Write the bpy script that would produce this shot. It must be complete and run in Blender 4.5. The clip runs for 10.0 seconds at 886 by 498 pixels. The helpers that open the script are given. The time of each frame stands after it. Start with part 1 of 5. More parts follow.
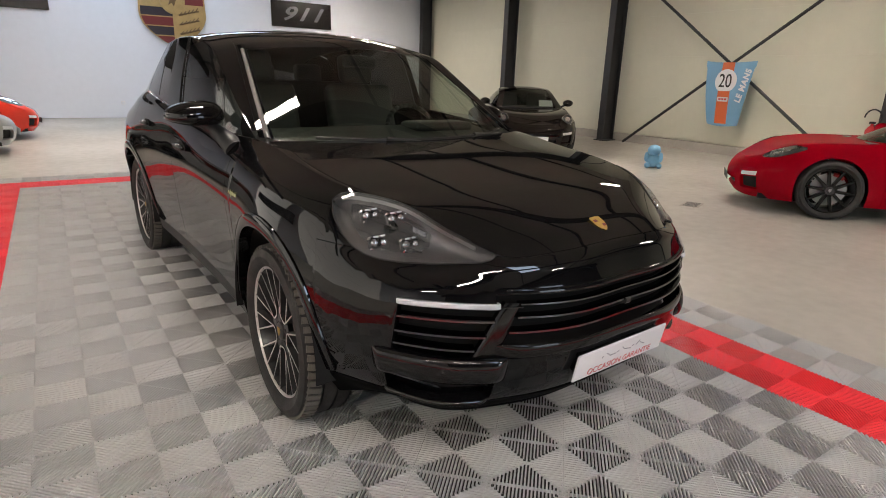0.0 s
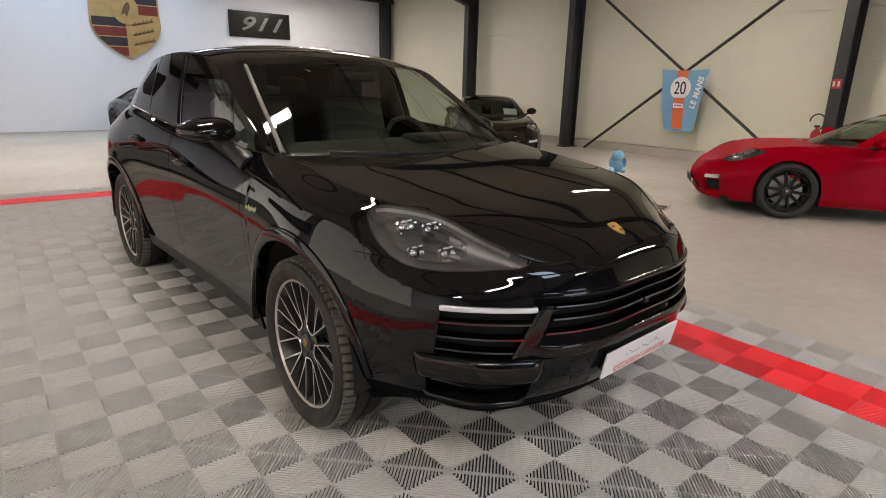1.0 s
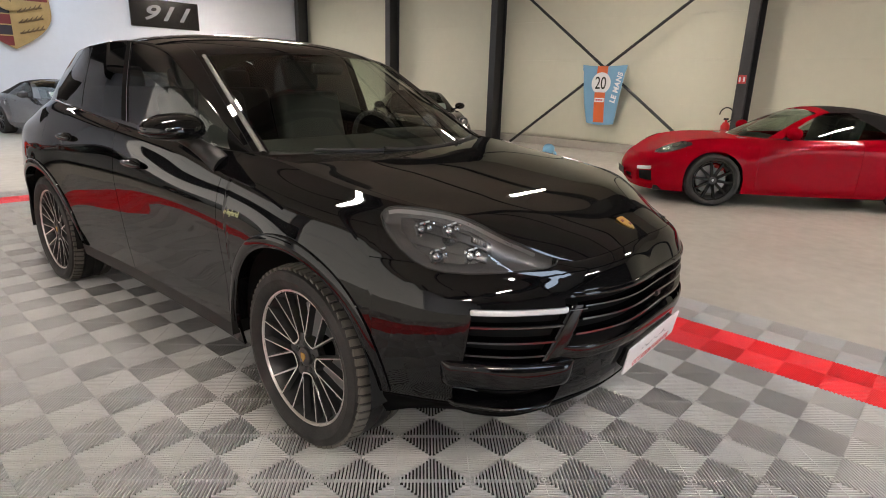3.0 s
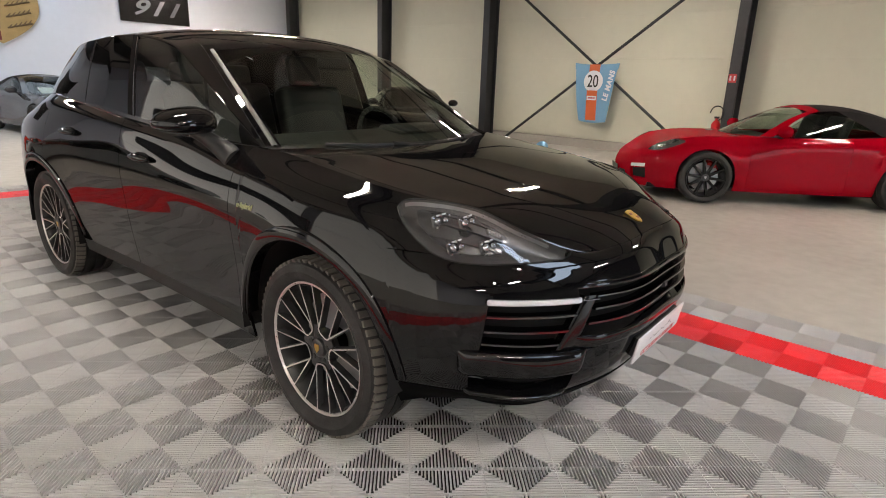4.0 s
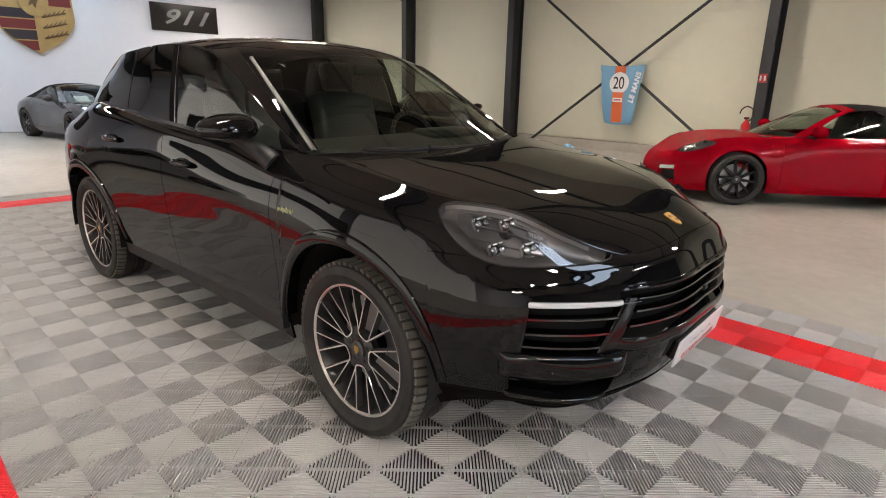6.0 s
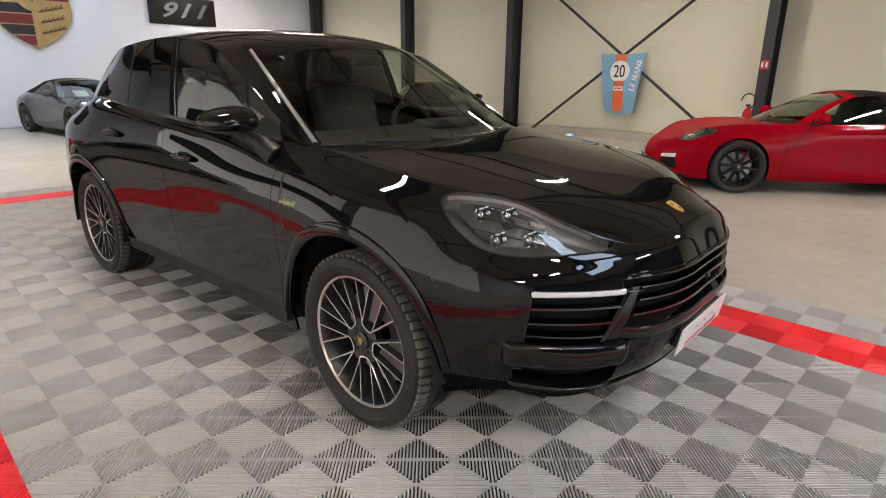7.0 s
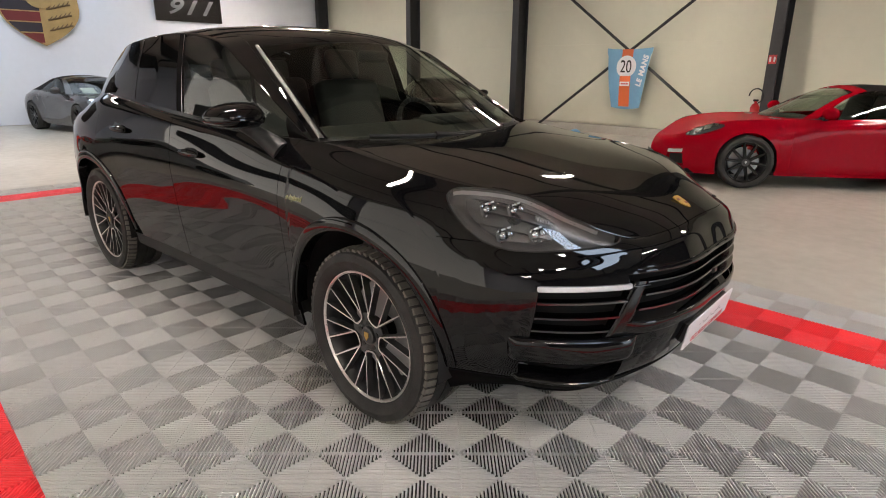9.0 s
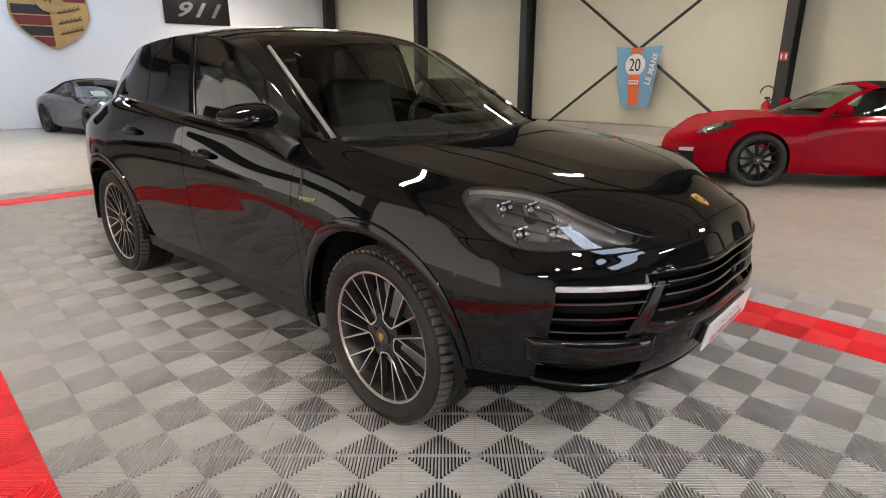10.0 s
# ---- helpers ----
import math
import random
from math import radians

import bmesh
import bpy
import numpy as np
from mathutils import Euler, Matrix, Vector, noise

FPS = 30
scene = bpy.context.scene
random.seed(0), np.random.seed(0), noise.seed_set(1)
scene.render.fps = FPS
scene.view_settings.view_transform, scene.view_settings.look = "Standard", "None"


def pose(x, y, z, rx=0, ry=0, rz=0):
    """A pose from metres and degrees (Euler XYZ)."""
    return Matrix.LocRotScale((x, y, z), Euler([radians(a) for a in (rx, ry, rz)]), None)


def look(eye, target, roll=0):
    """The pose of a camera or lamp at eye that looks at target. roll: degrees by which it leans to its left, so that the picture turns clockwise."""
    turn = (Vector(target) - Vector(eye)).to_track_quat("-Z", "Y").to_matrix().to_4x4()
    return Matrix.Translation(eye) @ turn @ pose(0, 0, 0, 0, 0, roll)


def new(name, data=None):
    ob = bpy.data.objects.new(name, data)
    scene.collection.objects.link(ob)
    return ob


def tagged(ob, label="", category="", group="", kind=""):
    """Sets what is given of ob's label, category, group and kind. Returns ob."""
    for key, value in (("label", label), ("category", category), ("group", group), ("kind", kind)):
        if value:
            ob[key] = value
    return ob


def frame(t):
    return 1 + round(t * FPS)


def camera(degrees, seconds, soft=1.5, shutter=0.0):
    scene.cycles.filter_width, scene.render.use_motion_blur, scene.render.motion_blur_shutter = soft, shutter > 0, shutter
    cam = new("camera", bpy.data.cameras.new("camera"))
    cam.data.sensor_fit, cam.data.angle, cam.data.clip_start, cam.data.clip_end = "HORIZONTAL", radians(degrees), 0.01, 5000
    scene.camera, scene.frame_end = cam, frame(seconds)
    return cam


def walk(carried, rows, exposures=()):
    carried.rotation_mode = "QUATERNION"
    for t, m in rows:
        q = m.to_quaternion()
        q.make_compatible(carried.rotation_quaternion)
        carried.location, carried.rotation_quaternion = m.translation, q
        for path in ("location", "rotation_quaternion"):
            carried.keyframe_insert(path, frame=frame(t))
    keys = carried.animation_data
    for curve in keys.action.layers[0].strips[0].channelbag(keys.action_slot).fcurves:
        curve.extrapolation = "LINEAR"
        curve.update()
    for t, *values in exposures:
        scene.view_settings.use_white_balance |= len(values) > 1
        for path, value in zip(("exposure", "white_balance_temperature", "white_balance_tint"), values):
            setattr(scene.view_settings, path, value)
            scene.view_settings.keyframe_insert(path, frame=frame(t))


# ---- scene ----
cam = camera(75.9, 10.0, soft=1.0)
PATH = [
    (0, (-0.56, -1.962, 1.432), (0.519, -0.381, 0.852), 1.9),
    (0.5, (-0.683, -1.906, 1.445), (0.459, -0.365, 0.881), 1.7),
    (1, (-0.831, -1.872, 1.455), (0.37, -0.37, 0.904), 1.4),
    (1.5, (-0.897, -1.796, 1.446), (0.362, -0.341, 0.901), 1.2),
    (2, (-0.926, -1.693, 1.444), (0.393, -0.292, 0.896), 1.1),
    (2.5, (-0.969, -1.602, 1.444), (0.404, -0.258, 0.89), 1.3),
    (4, (-1.119, -1.507, 1.427), (0.315, -0.233, 0.861), 1.9),
    (4.5, (-1.137, -1.494, 1.428), (0.285, -0.204, 0.867), 2.0),
    (5, (-1.158, -1.474, 1.43), (0.251, -0.167, 0.878), 2.0),
    (5.5, (-1.171, -1.473, 1.429), (0.225, -0.149, 0.881), 1.6),
    (7, (-1.183, -1.471, 1.427), (0.191, -0.141, 0.841), 0.5),
    (7.5, (-1.173, -1.473, 1.423), (0.207, -0.16, 0.814), 0.3),
    (8, (-1.173, -1.475, 1.422), (0.193, -0.15, 0.807), 0.3),
    (8.5, (-1.183, -1.472, 1.418), (0.179, -0.139, 0.813), 0.5),
    (9, (-1.187, -1.474, 1.423), (0.17, -0.133, 0.825), 0.3),
    (9.5, (-1.19, -1.476, 1.421), (0.158, -0.123, 0.829), 0.1),
    (10, (-1.197, -1.441, 1.417), (0.142, -0.081, 0.82), -0.2),
]
walk(cam, [(t, look(eye, target, roll)) for t, eye, target, roll in PATH], [(0, -0.17), (1, -0.16), (2, -0.07), (3.2, 0.0), (10, 0.0)])


# ---- light: daylight through a glazed door and a rooflight, an added unseen north panel, rows of LED battens under the roof ----
world = bpy.data.worlds.new("world")
scene.world = world
world.use_nodes = True
wn = world.node_tree.nodes
sky = wn.new("ShaderNodeTexSky")
sky.sky_type, sky.sun_disc = "NISHITA", False
sky.sun_elevation, sky.sun_rotation = radians(35), radians(250)
wn["Background"].inputs["Strength"].default_value = 0.12
world.node_tree.links.new(sky.outputs["Color"], wn["Background"].inputs["Color"])

EXPOSURE = 0.0
scene.view_settings.exposure = EXPOSURE
ROOM = dict(x0=-6.2, x1=11.7, y0=-9.0, y1=17.3, z1=4.8)


def area_lamp(name, eye, target, w, h, power, colour):
    data = bpy.data.lights.new(name, "AREA")
    data.shape, data.size, data.size_y, data.energy, data.color = "RECTANGLE", w, h, power, colour
    ob = new(name, data)
    ob.matrix_world = look(eye, target)
    return ob


area_lamp("glazed_door_daylight", (2.6, -8.95, 1.55), (2.6, -4.0, 1.55), 2.6, 2.9, 90, (0.74, 0.86, 1.0))


# ---- materials ----
def mat(name, colour, rough=0.5, metal=0.0, coat=0.0, spec=0.5, noise_scale=0.0, vary=0.0, bump=0.0, bump_scale=40.0, rough_vary=0.0,
        colour2=None, emit=0.0, transmission=0.0, per_object=0.0, stretch=None):
    """A Principled material whose colour, roughness and relief vary with two scales of noise."""
    m = bpy.data.materials.new(name)
    m.use_nodes = True
    n, l = m.node_tree.nodes, m.node_tree.links
    b = n["Principled BSDF"]
    b.inputs["Base Color"].default_value = (*colour, 1)
    b.inputs["Roughness"].default_value = rough
    b.inputs["Metallic"].default_value = metal
    b.inputs["Coat Weight"].default_value = coat
    b.inputs["Coat Roughness"].default_value = 0.02
    b.inputs["Specular IOR Level"].default_value = spec
    b.inputs["Transmission Weight"].default_value = transmission
    if emit:
        b.inputs["Emission Color"].default_value = (*colour, 1)
        b.inputs["Emission Strength"].default_value = emit
    co = n.new("ShaderNodeTexCoord")
    if vary or rough_vary:
        big, small = n.new("ShaderNodeTexNoise"), n.new("ShaderNodeTexNoise")
        big.inputs["Scale"].default_value, small.inputs["Scale"].default_value = noise_scale, noise_scale * 14
        big.inputs["Detail"].default_value, small.inputs["Detail"].default_value = 5, 4
        mix = n.new("ShaderNodeMix")
        mix.inputs["Factor"].default_value = 0.4
        l.new(co.outputs["Object"], big.inputs["Vector"])
        l.new(co.outputs["Object"], small.inputs["Vector"])
        l.new(big.outputs["Fac"], mix.inputs["A"])
        l.new(small.outputs["Fac"], mix.inputs["B"])
        fac = mix.outputs["Result"]
        if vary:
            ramp = n.new("ShaderNodeMapRange")
            ramp.inputs["From Min"].default_value, ramp.inputs["From Max"].default_value = 0.3, 0.7
            l.new(fac, ramp.inputs["Value"])
            tint = n.new("ShaderNodeMix")
            tint.data_type = "RGBA"
            c2 = colour2 or tuple(c * (1 - vary) for c in colour)
            tint.inputs["A"].default_value, tint.inputs["B"].default_value = (*colour, 1), (*c2, 1)
            l.new(ramp.outputs["Result"], tint.inputs["Factor"])
            out = tint.outputs["Result"]
            if per_object:
                info, hsv, rng = n.new("ShaderNodeObjectInfo"), n.new("ShaderNodeHueSaturation"), n.new("ShaderNodeMapRange")
                rng.inputs["To Min"].default_value, rng.inputs["To Max"].default_value = 1 - per_object, 1 + per_object
                l.new(info.outputs["Random"], rng.inputs["Value"])
                l.new(rng.outputs["Result"], hsv.inputs["Value"])
                l.new(out, hsv.inputs["Color"])
                out = hsv.outputs["Color"]
            l.new(out, b.inputs["Base Color"])
        if rough_vary:
            rr = n.new("ShaderNodeMapRange")
            rr.inputs["From Min"].default_value, rr.inputs["From Max"].default_value = 0.3, 0.7
            rr.inputs["To Min"].default_value, rr.inputs["To Max"].default_value = max(0.02, rough - rough_vary), min(1, rough + rough_vary)
            l.new(fac, rr.inputs["Value"])
            l.new(rr.outputs["Result"], b.inputs["Roughness"])
    if bump:
        nb, bp = n.new("ShaderNodeTexNoise"), n.new("ShaderNodeBump")
        nb.inputs["Scale"].default_value, nb.inputs["Detail"].default_value = bump_scale, 5
        bp.inputs["Strength"].default_value, bp.inputs["Distance"].default_value = bump, 0.01
        at = co.outputs["Object"]
        if stretch:
            scaled = n.new("ShaderNodeMapping")
            scaled.inputs["Scale"].default_value = stretch
            l.new(at, scaled.inputs["Vector"])
            at = scaled.outputs["Vector"]
        l.new(at, nb.inputs["Vector"])
        l.new(nb.outputs["Fac"], bp.inputs["Height"])
        l.new(bp.outputs["Normal"], b.inputs["Normal"])
    return m


def glass(name, tint, rough=0.0, gloss=0.07):
    """Thin tinted pane: a transparent sheet with a clear-glass reflection on top."""
    m = bpy.data.materials.new(name)
    m.use_nodes = True
    n, l = m.node_tree.nodes, m.node_tree.links
    n.remove(n["Principled BSDF"])
    tr, gl, mix = n.new("ShaderNodeBsdfTransparent"), n.new("ShaderNodeBsdfGlossy"), n.new("ShaderNodeMixShader")
    lw, pw, ma = n.new("ShaderNodeLayerWeight"), n.new("ShaderNodeMath"), n.new("ShaderNodeMath")
    lw.inputs["Blend"].default_value = 0.5
    pw.operation, ma.operation = "POWER", "MULTIPLY_ADD"
    pw.inputs[1].default_value, ma.inputs[1].default_value, ma.inputs[2].default_value = 5.0, 0.99 - gloss, gloss
    tr.inputs["Color"].default_value = (*tint, 1)
    gl.inputs["Roughness"].default_value = rough
    l.new(lw.outputs["Facing"], pw.inputs[0])
    l.new(pw.outputs[0], ma.inputs[0])
    l.new(ma.outputs[0], mix.inputs["Fac"])
    l.new(tr.outputs["BSDF"], mix.inputs[1])
    l.new(gl.outputs["BSDF"], mix.inputs[2])
    l.new(mix.outputs["Shader"], n["Material Output"].inputs["Surface"])
    return m


M = {}
M["concrete"] = mat("polished_concrete", (0.50, 0.476, 0.428), 0.38, noise_scale=0.55, vary=0.22, rough_vary=0.10, bump=0.012, bump_scale=6)
M["plinth"] = mat("plinth_concrete", (0.46, 0.43, 0.38), 0.75, noise_scale=1.2, vary=0.2, bump=0.1, bump_scale=20)
M["wall_panel"] = mat("cream_wall_cladding", (0.69, 0.68, 0.555), 0.45, noise_scale=0.4, vary=0.07, rough_vary=0.03, bump=0.05, bump_scale=1.0, stretch=(0.3, 0.25, 14.0))
M["wall_dark"] = mat("anthracite_wall_cladding", (0.075, 0.076, 0.08), 0.5, noise_scale=0.5, vary=0.15, bump=0.03, bump_scale=8)
M["wall_paint"] = mat("white_wall_paint", (0.74, 0.78, 0.86), 0.7, noise_scale=0.5, vary=0.06, bump=0.03, bump_scale=30)
M["steel"] = mat("anthracite_steel", (0.028, 0.029, 0.032), 0.45, noise_scale=1.5, vary=0.3, rough_vary=0.1)
M["roof_deck"] = mat("roof_deck", (0.44, 0.395, 0.345), 0.6, noise_scale=0.6, vary=0.15)
M["tile_grey"] = mat("grey_tile_plastic", (0.465, 0.46, 0.455), 0.45, spec=0.35, noise_scale=2.0, vary=0.05, rough_vary=0.03, per_object=0.01)
M["tile_red"] = mat("red_tile_plastic", (0.88, 0.012, 0.024), 0.40, noise_scale=2.0, vary=0.12, rough_vary=0.08, per_object=0.05)
# near-black base of the grey tiles: shade between the ribs put into its colour
M["under"] = mat("rib_gap_shade", (0.02, 0.019, 0.018), 0.85, noise_scale=3.0, vary=0.3)
M["black_paint"] = mat("black_car_paint", (0.0035, 0.0035, 0.004), 0.45, coat=1.0, spec=0.0, noise_scale=30, vary=0.25)
M["red_paint"] = mat("red_car_paint", (0.31, 0.0012, 0.010), 0.45, coat=0.22, spec=0.0, noise_scale=30, vary=0.1)
M["orange_red_paint"] = mat("orange_red_car_paint", (0.62, 0.035, 0.02), 0.45, coat=1.0, spec=0.0, noise_scale=30, vary=0.1)
M["grey_paint"] = mat("dark_grey_car_paint", (0.062, 0.062, 0.066), 0.45, coat=1.0, spec=0.0, noise_scale=30, vary=0.15)
M["silver_paint"] = mat("silver_car_paint", (0.30, 0.31, 0.32), 0.3, metal=0.5, coat=1.0, noise_scale=30, vary=0.1)
M["brown_paint"] = mat("dark_brown_car_paint", (0.012, 0.009, 0.008), 0.45, coat=1.0, spec=0.0, noise_scale=30, vary=0.2)
M["gloss_black"] = mat("gloss_black_trim", (0.004, 0.004, 0.004), 0.12, noise_scale=20, vary=0.2)
M["dark_chrome"] = mat("dark_chrome_slats", (0.12, 0.12, 0.125), 0.16, metal=1.0, noise_scale=20, rough_vary=0.04)
M["satin_black"] = mat("satin_black_plastic", (0.012, 0.012, 0.012), 0.5, noise_scale=25, vary=0.3, bump=0.05, bump_scale=300)
# near-black for hollows and arches: their shade is put into the colour
M["void"] = mat("hollow_shade_black", (0.004, 0.004, 0.004), 0.9, noise_scale=8, vary=0.3)
M["rubber"] = mat("tyre_rubber", (0.022, 0.021, 0.020), 0.62, noise_scale=12, vary=0.35, rough_vary=0.12, bump=0.06, bump_scale=120)
M["tread"] = mat("tread_rubber", (0.14, 0.13, 0.115), 0.75, noise_scale=14, vary=0.3, bump=0.05, bump_scale=120)
M["chrome"] = mat("chrome", (0.85, 0.85, 0.86), 0.08, metal=1.0, noise_scale=10, rough_vary=0.04)
# bright metal for the rear belt strip, its highlight put into the finish
M["belt_highlight"] = mat("belt_highlight_trim", (0.55, 0.55, 0.56), 0.22, metal=1.0, noise_scale=20, rough_vary=0.04)
M["relief_brown"] = mat("dark_gold_relief", (0.16, 0.10, 0.045), 0.4, metal=0.3, noise_scale=8, vary=0.3)
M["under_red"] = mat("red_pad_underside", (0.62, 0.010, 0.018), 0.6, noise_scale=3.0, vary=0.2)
M["machined"] = mat("machined_alloy", (0.80, 0.77, 0.75), 0.32, metal=1.0, noise_scale=20, rough_vary=0.08)
M["rim_dark"] = mat("dark_grey_rim_paint", (0.035, 0.035, 0.037), 0.35, coat=0.5, noise_scale=14, vary=0.3)
M["disc"] = mat("brake_disc_steel", (0.45, 0.45, 0.46), 0.35, metal=1.0, noise_scale=30, rough_vary=0.1)
M["caliper_green"] = mat("acid_green_caliper", (0.35, 0.42, 0.03), 0.4, noise_scale=20, vary=0.15)
M["caliper_red"] = mat("red_caliper", (0.55, 0.02, 0.02), 0.4, noise_scale=20, vary=0.15)
M["gold"] = mat("gold_emblem", (0.55, 0.35, 0.09), 0.55, metal=0.4, noise_scale=60, vary=0.25)
M["glass_clear"] = glass("clear_glass", (0.56, 0.62, 0.56))
M["glass_side"] = glass("door_glass", (0.91, 0.95, 0.90), gloss=0.11)
M["glass_dark"] = glass("privacy_glass", (0.07, 0.07, 0.07), gloss=0.10)
M["lens"] = glass("headlamp_lens", (0.92, 0.93, 0.95))
M["white"] = mat("white_plastic", (0.78, 0.78, 0.80), 0.35, noise_scale=8, vary=0.05)
M["red_ink"] = mat("red_ink", (0.62, 0.09, 0.11), 0.5, noise_scale=30, vary=0.2)
M["grey_ink"] = mat("grey_ink", (0.30, 0.30, 0.33), 0.5, noise_scale=30, vary=0.2)
M["light_blue"] = mat("light_blue_paint", (0.19, 0.40, 0.62), 0.45, noise_scale=3, vary=0.12, bump=0.02, bump_scale=20)
M["orange"] = mat("orange_paint", (0.72, 0.15, 0.045), 0.45, noise_scale=3, vary=0.1)
M["ink_black"] = mat("black_ink", (0.01, 0.01, 0.01), 0.5, noise_scale=20, vary=0.2)
M["sign_black"] = mat("black_sign_board", (0.012, 0.010, 0.010), 0.25, noise_scale=4, vary=0.4)
M["sign_silver"] = mat("silver_sign_letters", (0.22, 0.225, 0.24), 0.35, metal=0.6, noise_scale=8, vary=0.2)
M["shield_gold"] = mat("shield_gold", (0.50, 0.35, 0.15), 0.38, metal=0.35, noise_scale=5, vary=0.3, bump=0.1, bump_scale=25)
M["shield_red"] = mat("shield_red", (0.17, 0.020, 0.021), 0.4, noise_scale=5, vary=0.2)
M["shield_black"] = mat("shield_black", (0.022, 0.018, 0.028), 0.4, noise_scale=5, vary=0.2)
M["led"] = mat("led_batten_diffuser", (1.0, 0.872, 0.765), 0.5, emit=318.0)
# glow of the added north roof panel, there only to light the end wall
M["rooflight"] = mat("added_blue_panel", (0.72, 0.85, 1.0), 0.5, emit=2.6)
M["rooflight_clear"] = mat("clear_rooflight_pane", (0.66, 0.80, 1.0), 0.5, emit=10.0)
# glow of the added west wall panels, which brighten the car's flank
M["door_pane"] = mat("side_wall_glow", (1.0, 0.965, 0.89), 0.5, emit=1.0)
M["drl"] = mat("daytime_light_diffuser", (0.60, 0.62, 0.65), 0.18, noise_scale=20, vary=0.05)
M["matt_trim"] = mat("matt_black_trim", (0.006, 0.006, 0.006), 0.8, spec=0.04, noise_scale=20, vary=0.3)
M["wing_badge"] = mat("pale_green_lettering", (0.55, 0.58, 0.30), 0.4, noise_scale=20, vary=0.1)
M["leather"] = mat("dark_leather", (0.026, 0.025, 0.024), 0.5, noise_scale=20, vary=0.25, bump=0.08, bump_scale=180)
M["leather_light"] = mat("grey_seat_leather", (0.062, 0.060, 0.056), 0.5, noise_scale=20, vary=0.2, bump=0.08, bump_scale=180)
M["canvas"] = mat("black_canvas_roof", (0.018, 0.016, 0.016), 0.8, spec=0.08, noise_scale=30, vary=0.3, bump=0.1, bump_scale=300)
M["extinguisher"] = mat("extinguisher_red", (0.55, 0.012, 0.015), 0.3, noise_scale=10, vary=0.1)
M["red_sign"] = mat("red_sign_plastic", (0.55, 0.05, 0.05), 0.4, noise_scale=10, vary=0.1)
M["skin_blue"] = mat("pale_blue_plastic", (0.22, 0.48, 0.72), 0.4, noise_scale=10, vary=0.15)
M["lamp_bowl"] = mat("headlamp_housing", (0.12, 0.118, 0.116), 0.38, metal=0.6, noise_scale=12, vary=0.35)
M["dark_bowl"] = mat("smoked_lamp_housing", (0.15, 0.15, 0.15), 0.25, metal=0.6, noise_scale=12, vary=0.5)
M["satin_alu"] = mat("satin_aluminium_trim", (0.07, 0.068, 0.066), 0.5, metal=0.3, noise_scale=20, rough_vary=0.05)
M["lamp_rim"] = mat("bright_lamp_rim", (0.42, 0.42, 0.42), 0.3, metal=0.8, noise_scale=20, rough_vary=0.05)
M["bulb"] = mat("reflector_silver", (0.75, 0.76, 0.78), 0.15, metal=1.0, noise_scale=40, rough_vary=0.08)


# ---- mesh helpers ----
def link_mesh(name, verts, faces, material, parent=None, label="", smooth=False):
    me = bpy.data.meshes.new(name)
    me.from_pydata([tuple(v) for v in verts], [], [tuple(f) for f in faces])
    for m in (material if isinstance(material, (list, tuple)) else [material]):
        me.materials.append(m)
    if smooth:
        me.shade_smooth()
    ob = new(name, me)
    if parent:
        ob.parent = parent
    if label:
        ob["label"] = label
    return ob


def part(name, bm, material, parent=None, label="", smooth=False, sharp=None):
    """Links a bmesh as one mesh object, under a thing or a part if there is a parent."""
    me = bpy.data.meshes.new(name)
    bmesh.ops.recalc_face_normals(bm, faces=bm.faces)
    bm.to_mesh(me)
    bm.free()
    for m in (material if isinstance(material, (list, tuple)) else [material]):
        me.materials.append(m)
    if smooth:
        me.shade_smooth()
        if sharp:
            me.set_sharp_from_angle(angle=radians(sharp))
    ob = new(name, me)
    if parent:
        ob.parent = parent
    if label:
        ob["label"] = label
    return ob


def add_box(bm, size, m=None, bevel=0.0, seg=2):
    """A box of that size about the origin of m, its edges rounded by bevel."""
    made = bmesh.ops.create_cube(bm, size=1.0, matrix=(m or Matrix()) @ Matrix.Diagonal((*size, 1)))
    if bevel:
        edges = {e for v in made["verts"] for e in v.link_edges}
        bmesh.ops.bevel(bm, geom=list(edges), offset=bevel, segments=seg, affect="EDGES", profile=0.5)
    return bm


def box(size, m=None, bevel=0.0, seg=2):
    return add_box(bmesh.new(), size, m, bevel, seg)


def add_tube(bm, a, b, r, n=12, r2=None):
    a, b = Vector(a), Vector(b)
    m = Matrix.Translation((a + b) / 2) @ (b - a).to_track_quat("Z", "Y").to_matrix().to_4x4()
    bmesh.ops.create_cone(bm, cap_ends=True, segments=n, radius1=r, radius2=r if r2 is None else r2, depth=(b - a).length, matrix=m)
    return bm


def tube(a, b, r, n=12, r2=None):
    return add_tube(bmesh.new(), a, b, r, n, r2)


def slab(points, z0, z1, m=None, bevel=0.0):
    """A flat outline in x and y, raised from z0 to z1."""
    bm = bmesh.new()
    low, top = [bm.verts.new((x, y, z0)) for x, y in points], [bm.verts.new((x, y, z1)) for x, y in points]
    bm.faces.new(top)
    bm.faces.new(low[::-1])
    n = len(points)
    for i in range(n):
        bm.faces.new((low[i], low[(i + 1) % n], top[(i + 1) % n], top[i]))
    if m:
        bmesh.ops.transform(bm, matrix=m, verts=bm.verts)
    return bm


def thing(name, m, label, category, group="", kind=""):
    ob = new(name)
    ob.empty_display_size = 0.1
    ob.matrix_world = m
    return tagged(ob, label, category, group, kind)


def spline(points, n):
    """n points along a Catmull-Rom curve through the given ones, evenly spread by chord between the knots."""
    p = np.array(points, float)
    knots = np.r_[0, np.cumsum(np.sqrt(np.maximum(np.linalg.norm(np.diff(p, axis=0), axis=1), 1e-6)))]
    return spline_at(p, knots, np.linspace(0, knots[-1], n))


